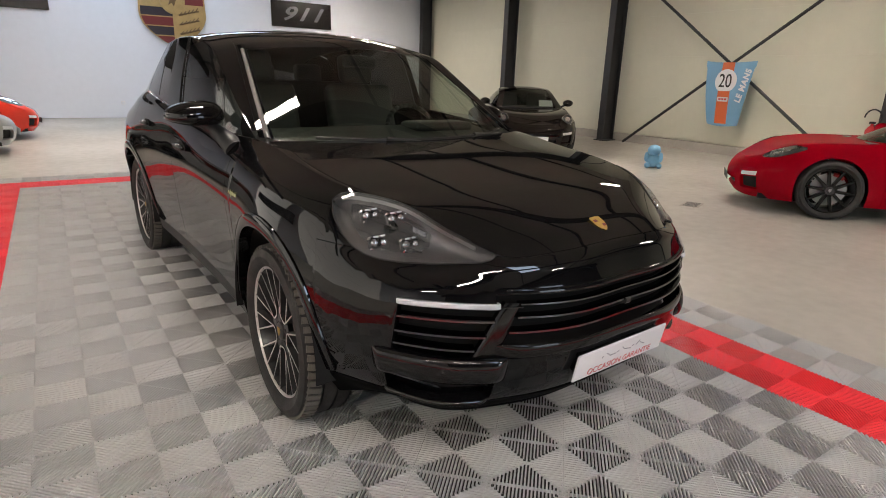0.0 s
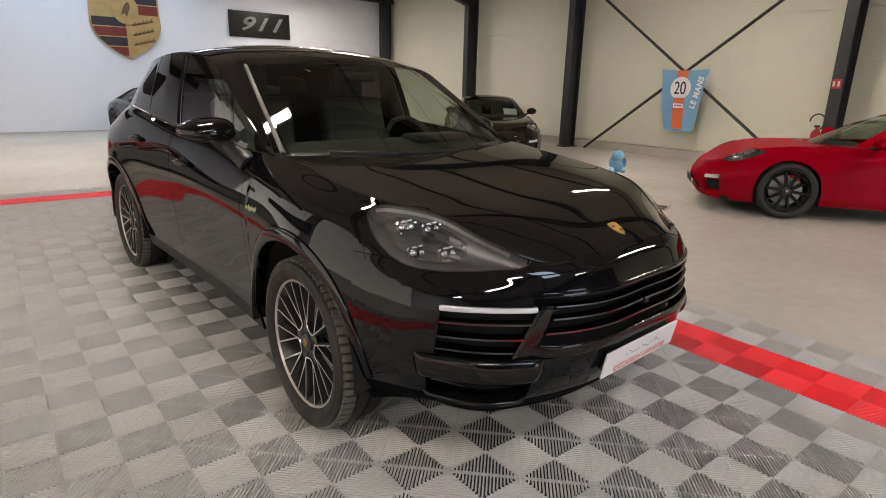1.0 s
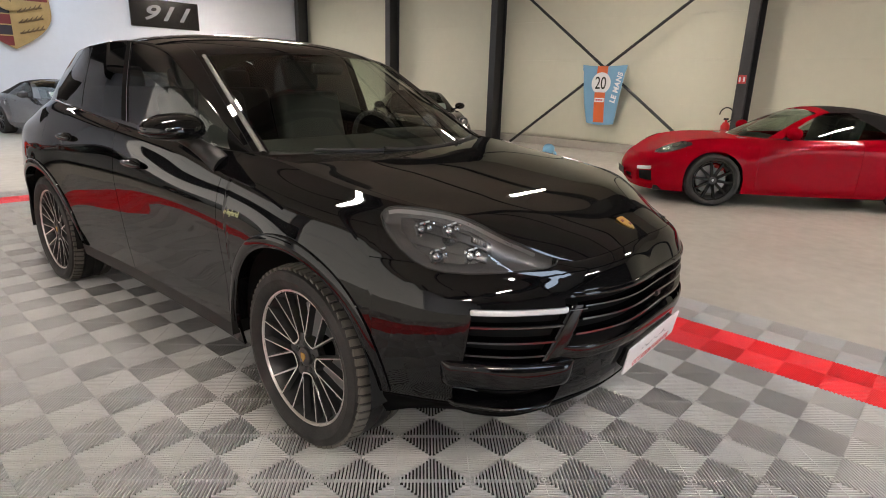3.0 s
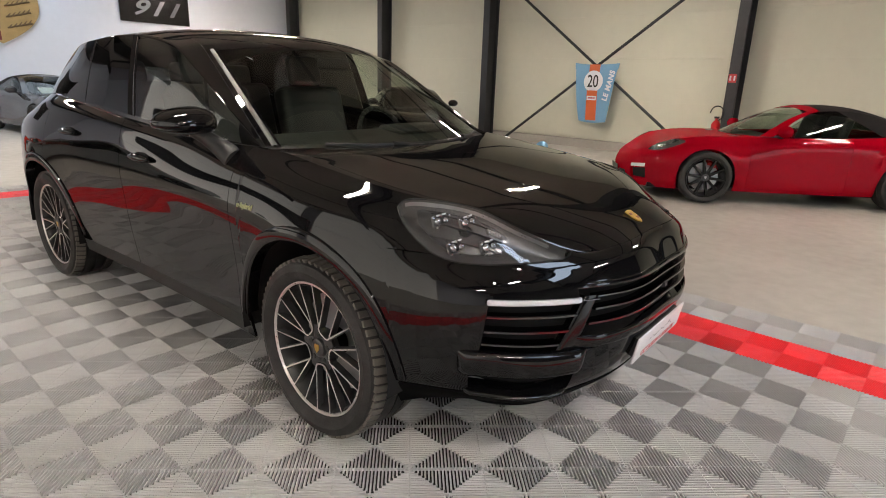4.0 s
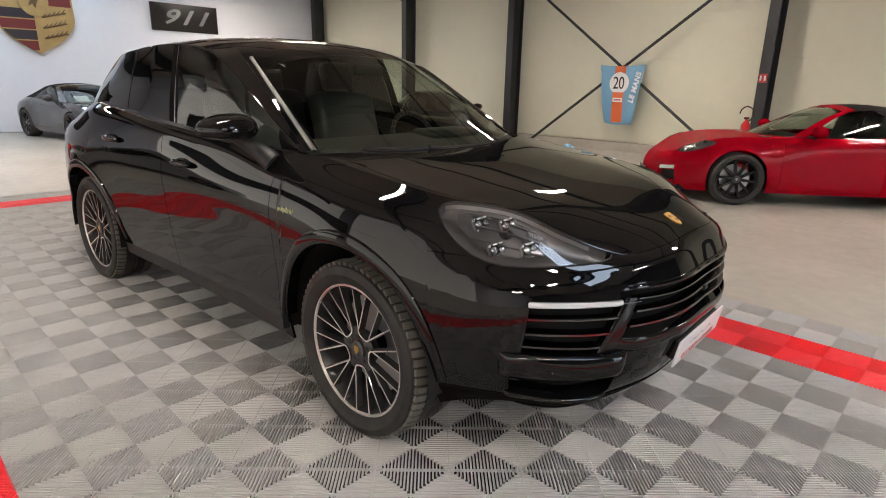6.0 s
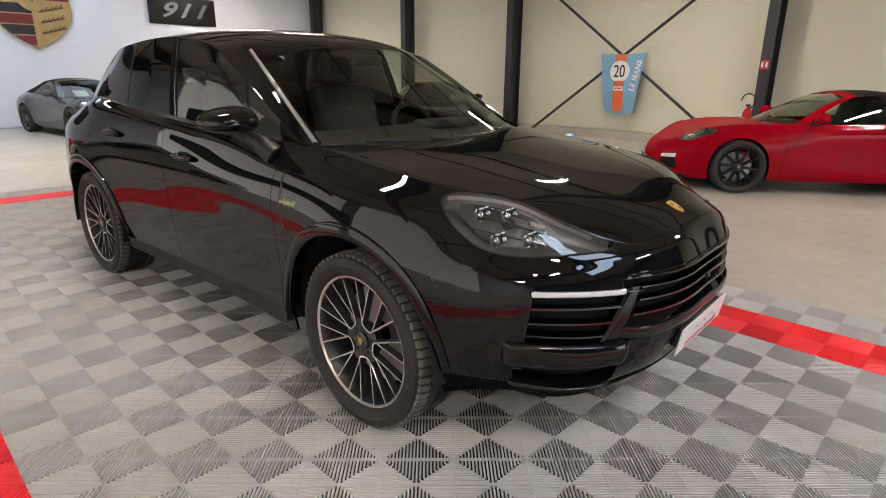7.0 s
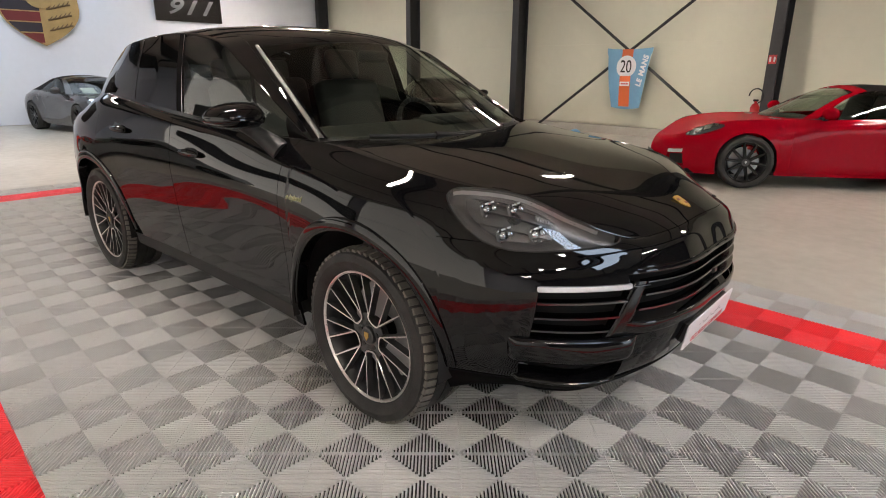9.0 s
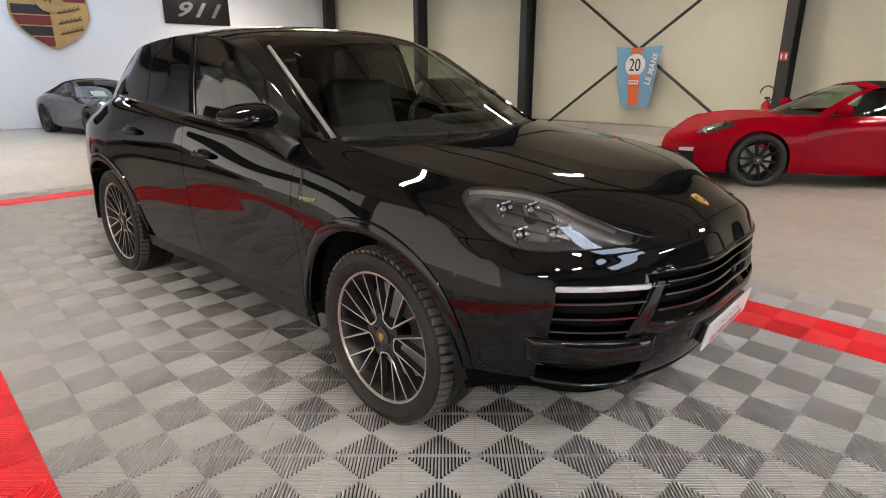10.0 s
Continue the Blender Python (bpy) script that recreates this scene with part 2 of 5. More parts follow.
def spline_at(p, knots, at):
    slope = np.gradient(p, knots, axis=0)
    i = np.clip(np.searchsorted(knots, at, side="right") - 1, 0, len(knots) - 2)
    h = (knots[i + 1] - knots[i])[:, None]
    x = ((at - knots[i]) / h[:, 0])[:, None]
    return ((2 * x**3 - 3 * x**2 + 1) * p[i] + (x**3 - 2 * x**2 + x) * h * slope[i] + (-2 * x**3 + 3 * x**2) * p[i + 1] + (x**3 - x**2) * h * slope[i + 1])


# ---- the hall ----
R = ROOM
floor = part("floor", box((30, 36, 0.3), pose(1, 4, -0.165)), M["concrete"])
tagged(floor, "pale polished concrete floor with soft cloudy stains", "floor", kind="structure")


def wall(name, size, at, material, label):
    ob = part(name, box(size, pose(*at)), material)
    return tagged(ob, label, "wall", kind="structure")


yc, xc = (R["y0"] + R["y1"]) / 2, (R["x0"] + R["x1"]) / 2
wall("wall_north", (R["x1"] - R["x0"] + 0.6, 0.3, R["z1"]), (xc, R["y1"] + 0.15, R["z1"] / 2), M["wall_paint"], "plain white painted end wall of the hall")
wall("wall_south", (1.5 - R["x0"] + 0.3, 0.3, R["z1"]), ((1.5 + R["x0"] - 0.3) / 2, R["y0"] - 0.15, R["z1"] / 2), M["wall_dark"], "plain anthracite clad end wall behind the camera")
wall("wall_south_far", (R["x1"] - 3.4, 0.3, R["z1"]), ((R["x1"] + 0.3 + 3.7) / 2, R["y0"] - 0.15, R["z1"] / 2), M["wall_dark"], "plain anthracite clad wall beside the glazed door")
wall("wall_south_lintel", (2.2, 0.3, R["z1"] - 2.5), (2.6, R["y0"] - 0.15, 2.5 + (R["z1"] - 2.5) / 2), M["wall_dark"], "anthracite clad lintel over the glazed door")
wall("wall_west", (0.3, R["y1"] - R["y0"], R["z1"]), (R["x0"] - 0.15, yc, R["z1"] / 2), M["wall_paint"], "plain white painted side wall of the hall")
# the north panel is added out of view to give the end wall bluish light
for x, y, w, h, pane in ((1.9, 15.0, 5.2, 4.2, "rooflight"), (0.8, -4.2, 1.1, 2.9, "rooflight_clear")):
    rl = tagged(new("rooflight"), "unseen pale blue glowing panel set in the roof", "rooflight", kind="structure")
    part("pane", box((w, h, 0.03), pose(x, y, R["z1"] - 0.02)), M[pane], rl)
    for s_ in (-1, 1):
        part("frame", box((w + 0.2, 0.1, 0.08), pose(x, y + s_ * (h / 2 + 0.05), R["z1"] - 0.04)), M["steel"], rl)
ceiling = part("ceiling", box((R["x1"] - R["x0"] + 0.6, R["y1"] - R["y0"] + 0.6, 0.2), pose(xc, yc, R["z1"] + 0.1)), M["roof_deck"])
tagged(ceiling, "grey steel roof deck", "ceiling", kind="structure")

# unseen glowing panels added on the west wall, a bright wall for the car to mirror
for number, y_mid in ((1, 10.1), (2, 1.6)):
    wd = tagged(new("door_%d" % number), "unseen glowing sectional panel added to brighten the side wall", "door", kind="structure")
    for i in range(5):
        part("section", box((0.04, 7.1, 0.91), pose(R["x0"] + 0.03, y_mid, 0.47 + 0.94 * i)), M["door_pane"], wd)
        part("rail", box((0.042, 7.24, 0.012), pose(R["x0"] + 0.035, y_mid, 0.94 + 0.94 * i)), M["white"], wd)
    for y in (y_mid - 3.6, y_mid + 3.6):
        part("stile", box((0.06, 0.09, 4.74), pose(R["x0"] + 0.04, y, 2.37)), M["white"], wd)

# long dark box added out of view, for the dark band mirrored in the car's doors
dark_band_box = part("trim", box((0.34, 6.9, 0.78), pose(R["x0"] + 0.24, 8.85, 2.55), 0.05, 2), M["steel"])
tagged(dark_band_box, "unseen long dark box added for the dark band mirrored in the car", "roller box", kind="structure")

# clad east wall: flat horizontal cassettes with fine joints
east = tagged(new("wall_east"), "cream horizontal metal cladding of the long wall", "wall", kind="structure")
part("backing", box((0.2, R["y1"] - R["y0"] + 0.6, R["z1"]), pose(R["x1"] + 0.12, yc, R["z1"] / 2)), M["wall_panel"], east)
for i in range(5):
    h = (R["z1"] - 0.22) / 5
    part("panel", box((0.04, R["y1"] - R["y0"], h - 0.0025), pose(R["x1"] + 0.0, yc, 0.22 + h * (i + 0.5))), M["wall_panel"], east)
plinth = part("plinth", box((0.16, R["y1"] - R["y0"], 0.2), pose(R["x1"] - 0.06, yc, 0.085), 0.008), M["plinth"])
tagged(plinth, "low concrete plinth along the clad wall", "plinth", kind="structure")


def i_column(x, y, h):
    """A rolled steel column: two flanges, a web and a base plate."""
    c = thing("steel_column", pose(x, y, -0.01), "dark anthracite steel column standing against the clad wall", "column", "columns along the wall")
    for s in (-1, 1):
        part("flange", box((0.018, 0.20, h), pose(s * 0.191, 0, h / 2), 0.003, 1), M["steel"], c)
    part("web", box((0.364, 0.014, h), pose(0, 0, h / 2)), M["steel"], c)
    part("base_plate", box((0.50, 0.30, 0.025), pose(0, 0, 0.0125), 0.003, 1), M["steel"], c)
    return c


COLS = (-4.08, 2.02, 8.13, 12.19)
for y in COLS:
    i_column(11.30, y, R["z1"])
i_column(11.32, 17.05, R["z1"])


def brace(y0, z0, y1, z1, x):
    b = thing("wind_brace", pose(x, y0, z0), "thin dark steel bracing tube crossing the wall bay", "brace", "wind braces")
    part("tube", tube((0, 0, 0), (0, y1 - y0, z1 - z0), 0.033, 10), M["steel"], b)


brace(7.53, 0.02, 2.14, 3.98, 11.28)
brace(2.55, 0.02, 8.00, 4.05, 11.35)

# rafters across the hall, haunched at the columns
span = R["x1"] - R["x0"]
for y in COLS + (17.05, -8.5):
    r = thing("roof_beam", pose(xc, y, R["z1"] - 0.28), "dark steel roof beam spanning the hall", "beam", "roof beams")
    part("top_flange", box((span, 0.2, 0.018), pose(0, 0, 0.2)), M["steel"], r)
    part("bottom_flange", box((span, 0.2, 0.018), pose(0, 0, -0.2)), M["steel"], r)
    part("web", box((span, 0.012, 0.4)), M["steel"], r)
    if y < 17:
        part("haunch", slab([(0, 0), (-1.9, 0), (0, -0.52)], -0.1, 0.1, pose(span / 2 - 0.60, 0, -0.2, 90)), M["steel"], r)
for x in (-5.4, -2.6, 0.2, 2.6, 5.0, 7.4, 9.8):
    q = thing("purlin", pose(x, yc, R["z1"] - 0.04), "thin dark steel purlin under the roof deck", "purlin", "purlins")
    part("rail", box((0.07, R["y1"] - R["y0"], 0.08)), M["steel"], q)
corner_pipe = part("downpipe", tube((11.30, 17.15, -0.01), (11.30, 17.15, R["z1"]), 0.05, 16), M["steel"], label="dark pipe in the corner of the hall", smooth=True)
tagged(corner_pipe, "dark pipe running up the corner of the hall", "pipe")


# ---- LED battens under the roof beams: a white tray with a lit opal diffuser below it ----
def batten(x, y, z, length, turn):
    b = thing("led_batten", pose(x, y, z, 0, 0, turn), "long white LED batten lamp hanging under the roof", "lamp", "LED battens")
    part("tray", box((length, 0.13, 0.03), pose(0, 0, 0.035), 0.004, 1), M["white"], b)
    for s in (-1, 1):
        part("rim", box((length, 0.008, 0.036), pose(0, s * 0.066, 0.004)), M["white"], b)
        part("end_cap", box((0.012, 0.12, 0.06), pose(s * length / 2, 0, -0.006)), M["white"], b)
        part("hanger", tube((s * length * 0.35, 0, 0.05), (s * length * 0.35, 0, ROOM["z1"] - z), 0.004, 6), M["steel"], b)
    part("diffuser", box((length - 0.02, 0.112, 0.03), pose(0, 0, 0.002), 0.006, 2), M["led"], b)


for x, y in ((-0.9, -3.4), (0.2, 2.2), (0.55, 9.4), (7.2, -2.4), (8.1, 3.7), (5.9, 9.4), (7.6, 15.0), (-4.0, -4.6), (-1.5, 12.0), (2.9, -6.4)):
    batten(x, y, 4.25, 1.25, 0)


GLAZING = (M["glass_clear"], M["glass_side"], M["glass_dark"], M["lens"])


# ---- car building kit: skins are sampled from a net of long rails, station by station ----
class Skin:
    """A smooth skin over rails of (along, out, up) points that share their stations; s runs along the rails, k across them."""

    def __init__(self, *rails):
        self.net = np.array(rails, float)

    def at(self, s, k):
        s, k = np.atleast_1d(np.asarray(s, float)), np.atleast_1d(np.asarray(k, float))
        n_k, n_s, _ = self.net.shape
        side = np.sign(s) + (s == 0)
        a = np.abs(s)
        i = np.clip(a.astype(int), 0, n_s - 2)
        x = (a - i)[:, None, None]
        slope = np.empty_like(self.net)
        slope[:, 1:-1] = (self.net[:, 2:] - self.net[:, :-2]) / 2
        slope[:, -1] = self.net[:, -1] - self.net[:, -2]
        slope[:, 0] = (self.net[:, 1] - self.net[:, 0]) * (0, 1, 0)
        g = lambda arr, j: np.moveaxis(arr, 1, 0)[j]
        rails = ((2 * x**3 - 3 * x**2 + 1) * g(self.net, i) + (x**3 - 2 * x**2 + x) * g(slope, i)
                 + (-2 * x**3 + 3 * x**2) * g(self.net, i + 1) + (x**3 - x**2) * g(slope, i + 1))
        m = np.gradient(rails, axis=1)
        j = np.clip(k.astype(int), 0, n_k - 2)
        y = (k - j)[:, None]
        row = np.arange(len(s))
        p = ((2 * y**3 - 3 * y**2 + 1) * rails[row, j] + (y**3 - 2 * y**2 + y) * m[row, j]
             + (-2 * y**3 + 3 * y**2) * rails[row, j + 1] + (y**3 - y**2) * m[row, j + 1])
        return np.stack([-p[:, 1] * side, p[:, 0], p[:, 2]], 1)

    def normal(self, s, k):
        e = 1e-3
        s, k = np.atleast_1d(np.asarray(s, float)), np.atleast_1d(np.asarray(k, float))
        k = np.clip(k, e, self.net.shape[0] - 1 - e)
        n = np.cross(self.at(s + e, k) - self.at(s - e, k), self.at(s, k + e) - self.at(s, k - e))
        n = -n
        return n / np.maximum(np.linalg.norm(n, axis=1, keepdims=True), 1e-9)

    def s_at(self, along, k=2.0):
        """The station on the near side where the rail k has come that far along the car."""
        s = np.linspace(0, self.net.shape[1] - 1, 1601)
        return float(np.interp(along, self.at(s, s * 0 + k)[:, 1], s))

    def k_at(self, s, up):
        k = np.linspace(0, self.net.shape[0] - 1, 601)
        return float(np.interp(up, self.at(k * 0 + s, k)[:, 2], k))


def lines(a, b, n, *stops):
    """Even steps from a to b, with stops between as exact lines."""
    base = np.linspace(a, b, n)
    return np.array(sorted(set(np.round(np.r_[base, [x for x in stops if min(a, b) < x < max(a, b)]], 6))))


def skin_panel(name, skin, s_lines, lo, hi, nk, material, parent, holes=(), k_stops=(), fold=0.012, offset=0.0, label="", gap=0.0):
    """A panel over s_lines, from lo(s) to hi(s) across, its border folded inwards; holes are (s0, s1, k0, k1) left open and folded deep."""
    lo_f, hi_f = (lo if callable(lo) else lambda s: lo), (hi if callable(hi) else lambda s: hi)
    verts, cols = [], []
    for s in s_lines:
        a, b = lo_f(s), hi_f(s)
        ks = lines(a, b, nk, *k_stops) if k_stops else np.linspace(a, b, nk)
        cols.append(ks)
    n = min(len(c) for c in cols)
    cols = [c[:n] if len(c) > n else c for c in cols]
    ss = np.repeat(np.array(s_lines), n)
    kk = np.concatenate(cols)
    p, nn = skin.at(ss, kk), skin.normal(ss, kk)
    p = p + nn * offset
    verts = [tuple(v) for v in p]
    normals = nn
    faces, gone = [], set()
    m = len(s_lines)
    for i in range(m - 1):
        for j in range(n - 1):
            sc, kc = (s_lines[i] + s_lines[i + 1]) / 2, (cols[i][j] + cols[i][j + 1] + cols[i + 1][j] + cols[i + 1][j + 1]) / 4
            deep = [h for h in holes if h[0] < sc < h[1] and h[2] < kc < h[3]]
            if deep:
                continue
            faces.append((i * n + j, (i + 1) * n + j, (i + 1) * n + j + 1, i * n + j + 1))
    # fold the open borders inwards
    count = {}
    for f in faces:
        for a, b in zip(f, f[1:] + f[:1]):
            count[frozenset((a, b))] = count.get(frozenset((a, b)), 0) + 1
    inner = {}

    def into(v):
        if v not in inner:
            i, j = divmod(v, n)
            edge = i in (0, m - 1) or j in (0, n - 1)
            inner[v] = len(verts)
            verts.append(tuple(np.array(verts[v]) - normals[v] * (fold if edge else 0.05)))
        return inner[v]

    for f in list(faces):
        for a, b in zip(f, f[1:] + f[:1]):
            if count[frozenset((a, b))] == 1:
                faces.append((b, a, into(a), into(b)))
    ob = link_mesh(name, verts, faces, material, parent, label, smooth=True)
    ob.data.set_sharp_from_angle(angle=radians(50))
    return ob


def skin_bar(name, skin, s0, s1, k0, k1, out, inn, material, parent, n=24, taper=0.0, label=""):
    """A bar that follows the skin from s0 to s1, between k0 and k1, from depth out (outer face) to depth inn."""
    s = np.linspace(s0, s1, n)
    rings = []
    mid, half = (k0 + k1) / 2, (k1 - k0) / 2
    for dk, d in ((-1, inn), (-1, out + 0.004), (-0.6, out), (0.6, out), (1, out + 0.004), (1, inn)):
        k = s * 0 + mid + dk * half
        ends = np.clip((np.abs(np.linspace(-1, 1, n)) - 0.86) / 0.14, 0, 1)[:, None] ** 2
        rings.append(skin.at(s, k) - skin.normal(s, k) * (d + taper * ends * (d < inn)))
    verts = [tuple(r[i]) for i in range(n) for r in rings]
    c = len(rings)
    faces = [(i * c + j, (i + 1) * c + j, (i + 1) * c + (j + 1) % c, i * c + (j + 1) % c) for i in range(n - 1) for j in range(c)]
    faces += [tuple(range(c))[::-1], tuple((n - 1) * c + j for j in range(c))]
    ob = link_mesh(name, verts, faces, material, parent, label, smooth=True)
    ob.data.set_sharp_from_angle(angle=radians(40))
    return ob


def grid_mesh(name, pts, material, parent, label="", smooth=True, sharp=50):
    """A sheet through an array of points (rows, columns, 3)."""
    r, c, _ = pts.shape
    if material in GLAZING:
        # panes face outwards
        q = pts[r // 2, c // 2]
        nrm = np.cross(pts[r // 2, min(c // 2 + 1, c - 1)] - q, pts[min(r // 2 + 1, r - 1), c // 2] - q)
        if nrm @ (q - np.array([0.0, 2.4, 0.6])) < 0:
            pts = pts[:, ::-1]
    faces = [(i * c + j, i * c + j + 1, (i + 1) * c + j + 1, (i + 1) * c + j) for i in range(r - 1) for j in range(c - 1)]
    ob = link_mesh(name, pts.reshape(-1, 3), faces, material, parent, label, smooth)
    ob.data.set_sharp_from_angle(angle=radians(sharp))
    return ob


def arch_lo(skin, centres, radius, up, base):
    """The lower edge of a side panel: base, or the wheel arch where it is cut."""
    def lo(s):
        along, w = skin.at(s, 2.0)[0][1:]
        for c in centres:
            d = abs(along - c)
            if d < radius - 1e-4:
                return max(base, skin.k_at(s, up + math.sqrt(radius**2 - d**2)))
        return base
    return lo


def lathe(profile, n=48, axis="X"):
    """Turns (across, radius) points about the x axis."""
    bm = bmesh.new()
    rings = []
    for i in range(n):
        a = 2 * math.pi * i / n
        rings.append([bm.verts.new((x, r * math.cos(a), r * math.sin(a))) for x, r in profile])
    for i in range(n):
        a, b = rings[i], rings[(i + 1) % n]
        for j in range(len(profile) - 1):
            bm.faces.new((a[j], b[j], b[j + 1], a[j + 1]))
    return bm


def make_wheel(parent, m, tyre_r, rim_r, width, spokes, caliper, style="split"):
    """A wheel about the x axis whose outer face looks towards -x: tyre with blocks, rim, spokes, hub, disc and caliper."""
    w = new("wheel")
    w.empty_display_size = 0.1
    w.parent, w.matrix_local = parent, m
    h = width / 2
    side = tyre_r - rim_r
    part("tyre", lathe([(-h * 0.86, rim_r), (-h * 0.98, rim_r + side * 0.15), (-h * 1.06, rim_r + side * 0.5), (-h * 0.99, rim_r + side * 0.82), (-h * 0.9, tyre_r - 0.014), (-h * 0.8, tyre_r - 0.004),
                        (-h * 0.52, tyre_r), (-h * 0.5, tyre_r - 0.008), (-h * 0.44, tyre_r - 0.008), (-h * 0.42, tyre_r), (-h * 0.04, tyre_r + 0.001), (-h * 0.03, tyre_r - 0.008), (h * 0.03, tyre_r - 0.008), (h * 0.04, tyre_r + 0.001),
                        (h * 0.42, tyre_r), (h * 0.44, tyre_r - 0.008), (h * 0.5, tyre_r - 0.008), (h * 0.52, tyre_r), (h * 0.8, tyre_r - 0.004), (h * 0.98, tyre_r - 0.03), (h, rim_r)], 72), M["rubber"], w, smooth=True, sharp=35)
    for sgn, name in ((-1, "outer_tread"), (1, "inner_tread")) if style == "split" else ():
        bm = bmesh.new()
        for i in range(64):
            a = 2 * math.pi * i / 64
            mm = Matrix.Rotation(a + (0.02 if sgn > 0 else 0), 4, "X") @ pose(sgn * h * 0.72, 0, tyre_r - 0.0035, 0, sgn * 7, 10 * sgn)
            add_box(bm, (h * 0.40, tyre_r * 2 * math.pi / 64 * 0.68, 0.012), mm)
        part(name, bm, M["tread"], w)
    part("rim", lathe([(-h * 0.84, rim_r - 0.009), (-h * 0.87, rim_r - 0.008), (-h * 0.90, rim_r - 0.004), (-h * 0.90, rim_r + 0.001), (-h * 0.84, rim_r + 0.005)], 72),
         M["machined"] if style == "split" else M["gloss_black"], w, smooth=True, sharp=40)
    part("barrel", lathe([(h * 0.78, rim_r - 0.03), (-h * 0.2, rim_r - 0.034), (-h * 0.72, rim_r - 0.022), (-h * 0.845, rim_r - 0.012)], 48), M["rim_dark"], w, smooth=True)

    def spoke(bm, a0, r0, a1, r1, w0, w1, x0, x1, depth):
        p0, p1 = Vector((0, r0 * math.cos(a0), r0 * math.sin(a0))), Vector((0, r1 * math.cos(a1), r1 * math.sin(a1)))
        d = (p1 - p0).normalized()
        t = Vector((0, -d.z, d.y))
        ring = []
        for p, ww, x in ((p0, w0, x0), (p1, w1, x1)):
            ring.append([bm.verts.new(p + t * sx * ww / 2 + Vector((x + dx, 0, 0))) for sx, dx in ((-1.25, depth), (-1, 0.003), (-0.7, 0), (0.7, 0), (1, 0.003), (1.25, depth))])
        for j in range(6):
            f = bm.faces.new((ring[0][j], ring[1][j], ring[1][(j + 1) % 6], ring[0][(j + 1) % 6]))
            f.material_index = 0 if j == 2 and ww < 0.02 else 1
    bm = bmesh.new()
    xo, xi = -h * 0.87, -h * 0.74
    for i in range(spokes):
        a = 2 * math.pi * i / spokes
        if style == "split":
            # each loop: a rounded root by the hub whose two legs fork towards the rim
            a += radians(44)
            ends = radians(9)
            for sg in (-1, 1):
                tip = a + sg * radians(21)
                for f in (-1, 1):
                    spoke(bm, tip + f * 0.02, 0.100, a + sg * 2 * ends + f * ends, rim_r - 0.010, 0.0095, 0.0082, xi, xo, 0.03)
                turns = ((21, 0.102), (22, 0.086), (15, 0.074), (0, 0.070))
                for (d0, r0), (d1, r1) in zip(turns[:-1], turns[1:]):
                    spoke(bm, a + sg * radians(d0), r0, a + sg * radians(d1), r1, 0.0105, 0.0105, xi - 0.0004, xi - 0.0004, 0.03)
            g = a + math.pi / spokes
            spoke(bm, g, 0.045, g, 0.100, 0.052, 0.030, xi + 0.004, xi + 0.004, 0.03)
        else:
            spoke(bm, a + 0.12, 0.05, a + 0.12, rim_r - 0.015, 0.034, 0.026, xi, xo, 0.04)
    part("spokes", bm, [M["machined"], M["rim_dark"]] if style == "split" else [M["gloss_black"], M["gloss_black"]], w, "thin machined split spokes" if style == "split" else "")
    part("hub", lathe([(xi + 0.05, 0.0), (xi + 0.05, 0.075), (xi + 0.012, 0.071), (xi + 0.006, 0.064), (xi + 0.010, 0.05), (xi + 0.012, 0.04), (xi - 0.002, 0.038), (xi - 0.006, 0.03), (xi - 0.006, 0.0)], 40), M["rim_dark"], w, smooth=True, sharp=35)
    part("centre_cap", slab([(-0.013, 0.018), (0.013, 0.018), (0.014, 0.0), (0.0, -0.02), (-0.014, 0.0)], 0, 0.003, Matrix.Translation((xi - 0.006, 0, 0)) @ pose(0, 0, 0, 90, 0, -90)), M["gold"] if style == "split" else M["disc"], w)
    for i in range(5):
        a = 2 * math.pi * i / 5 + 0.3
        y, z = 0.056 * math.cos(a), 0.056 * math.sin(a)
        part("bolt", tube((xi + 0.02, y, z), (xi + 0.002, y, z), 0.011, 8), M["satin_black"], w)
    part("brake_disc", lathe([(h * 0.2, 0.06), (h * 0.2, rim_r - 0.07), (h * 0.05, rim_r - 0.07), (h * 0.05, 0.06)], 48), M["disc"], w, smooth=True, sharp=35)
    bm = bmesh.new()
    for i in range(5):
        a = radians(12 + 7 * i)
        add_box(bm, (0.06, 0.032, 0.042), Matrix.Rotation(a, 4, "X") @ pose(h * 0.08, 0, rim_r - 0.075), 0.006, 1)
    part("caliper", bm, caliper, w)
    return w


# ---- the black SUV ----
SUV_AT = Matrix(((0.9987, -0.051, 0, 1.0992), (0.051, 0.9987, 0, -0.7568), (0, 0, 1, 0), (0, 0, 0, 1)))
suv = thing("suv", SUV_AT, "glossy black luxury SUV with machined split-spoke wheels on a tiled pad", "car")
AXLE_F, AXLE_R, ARCH, HUB_UP = 1.104, 3.955, 0.452, 0.372

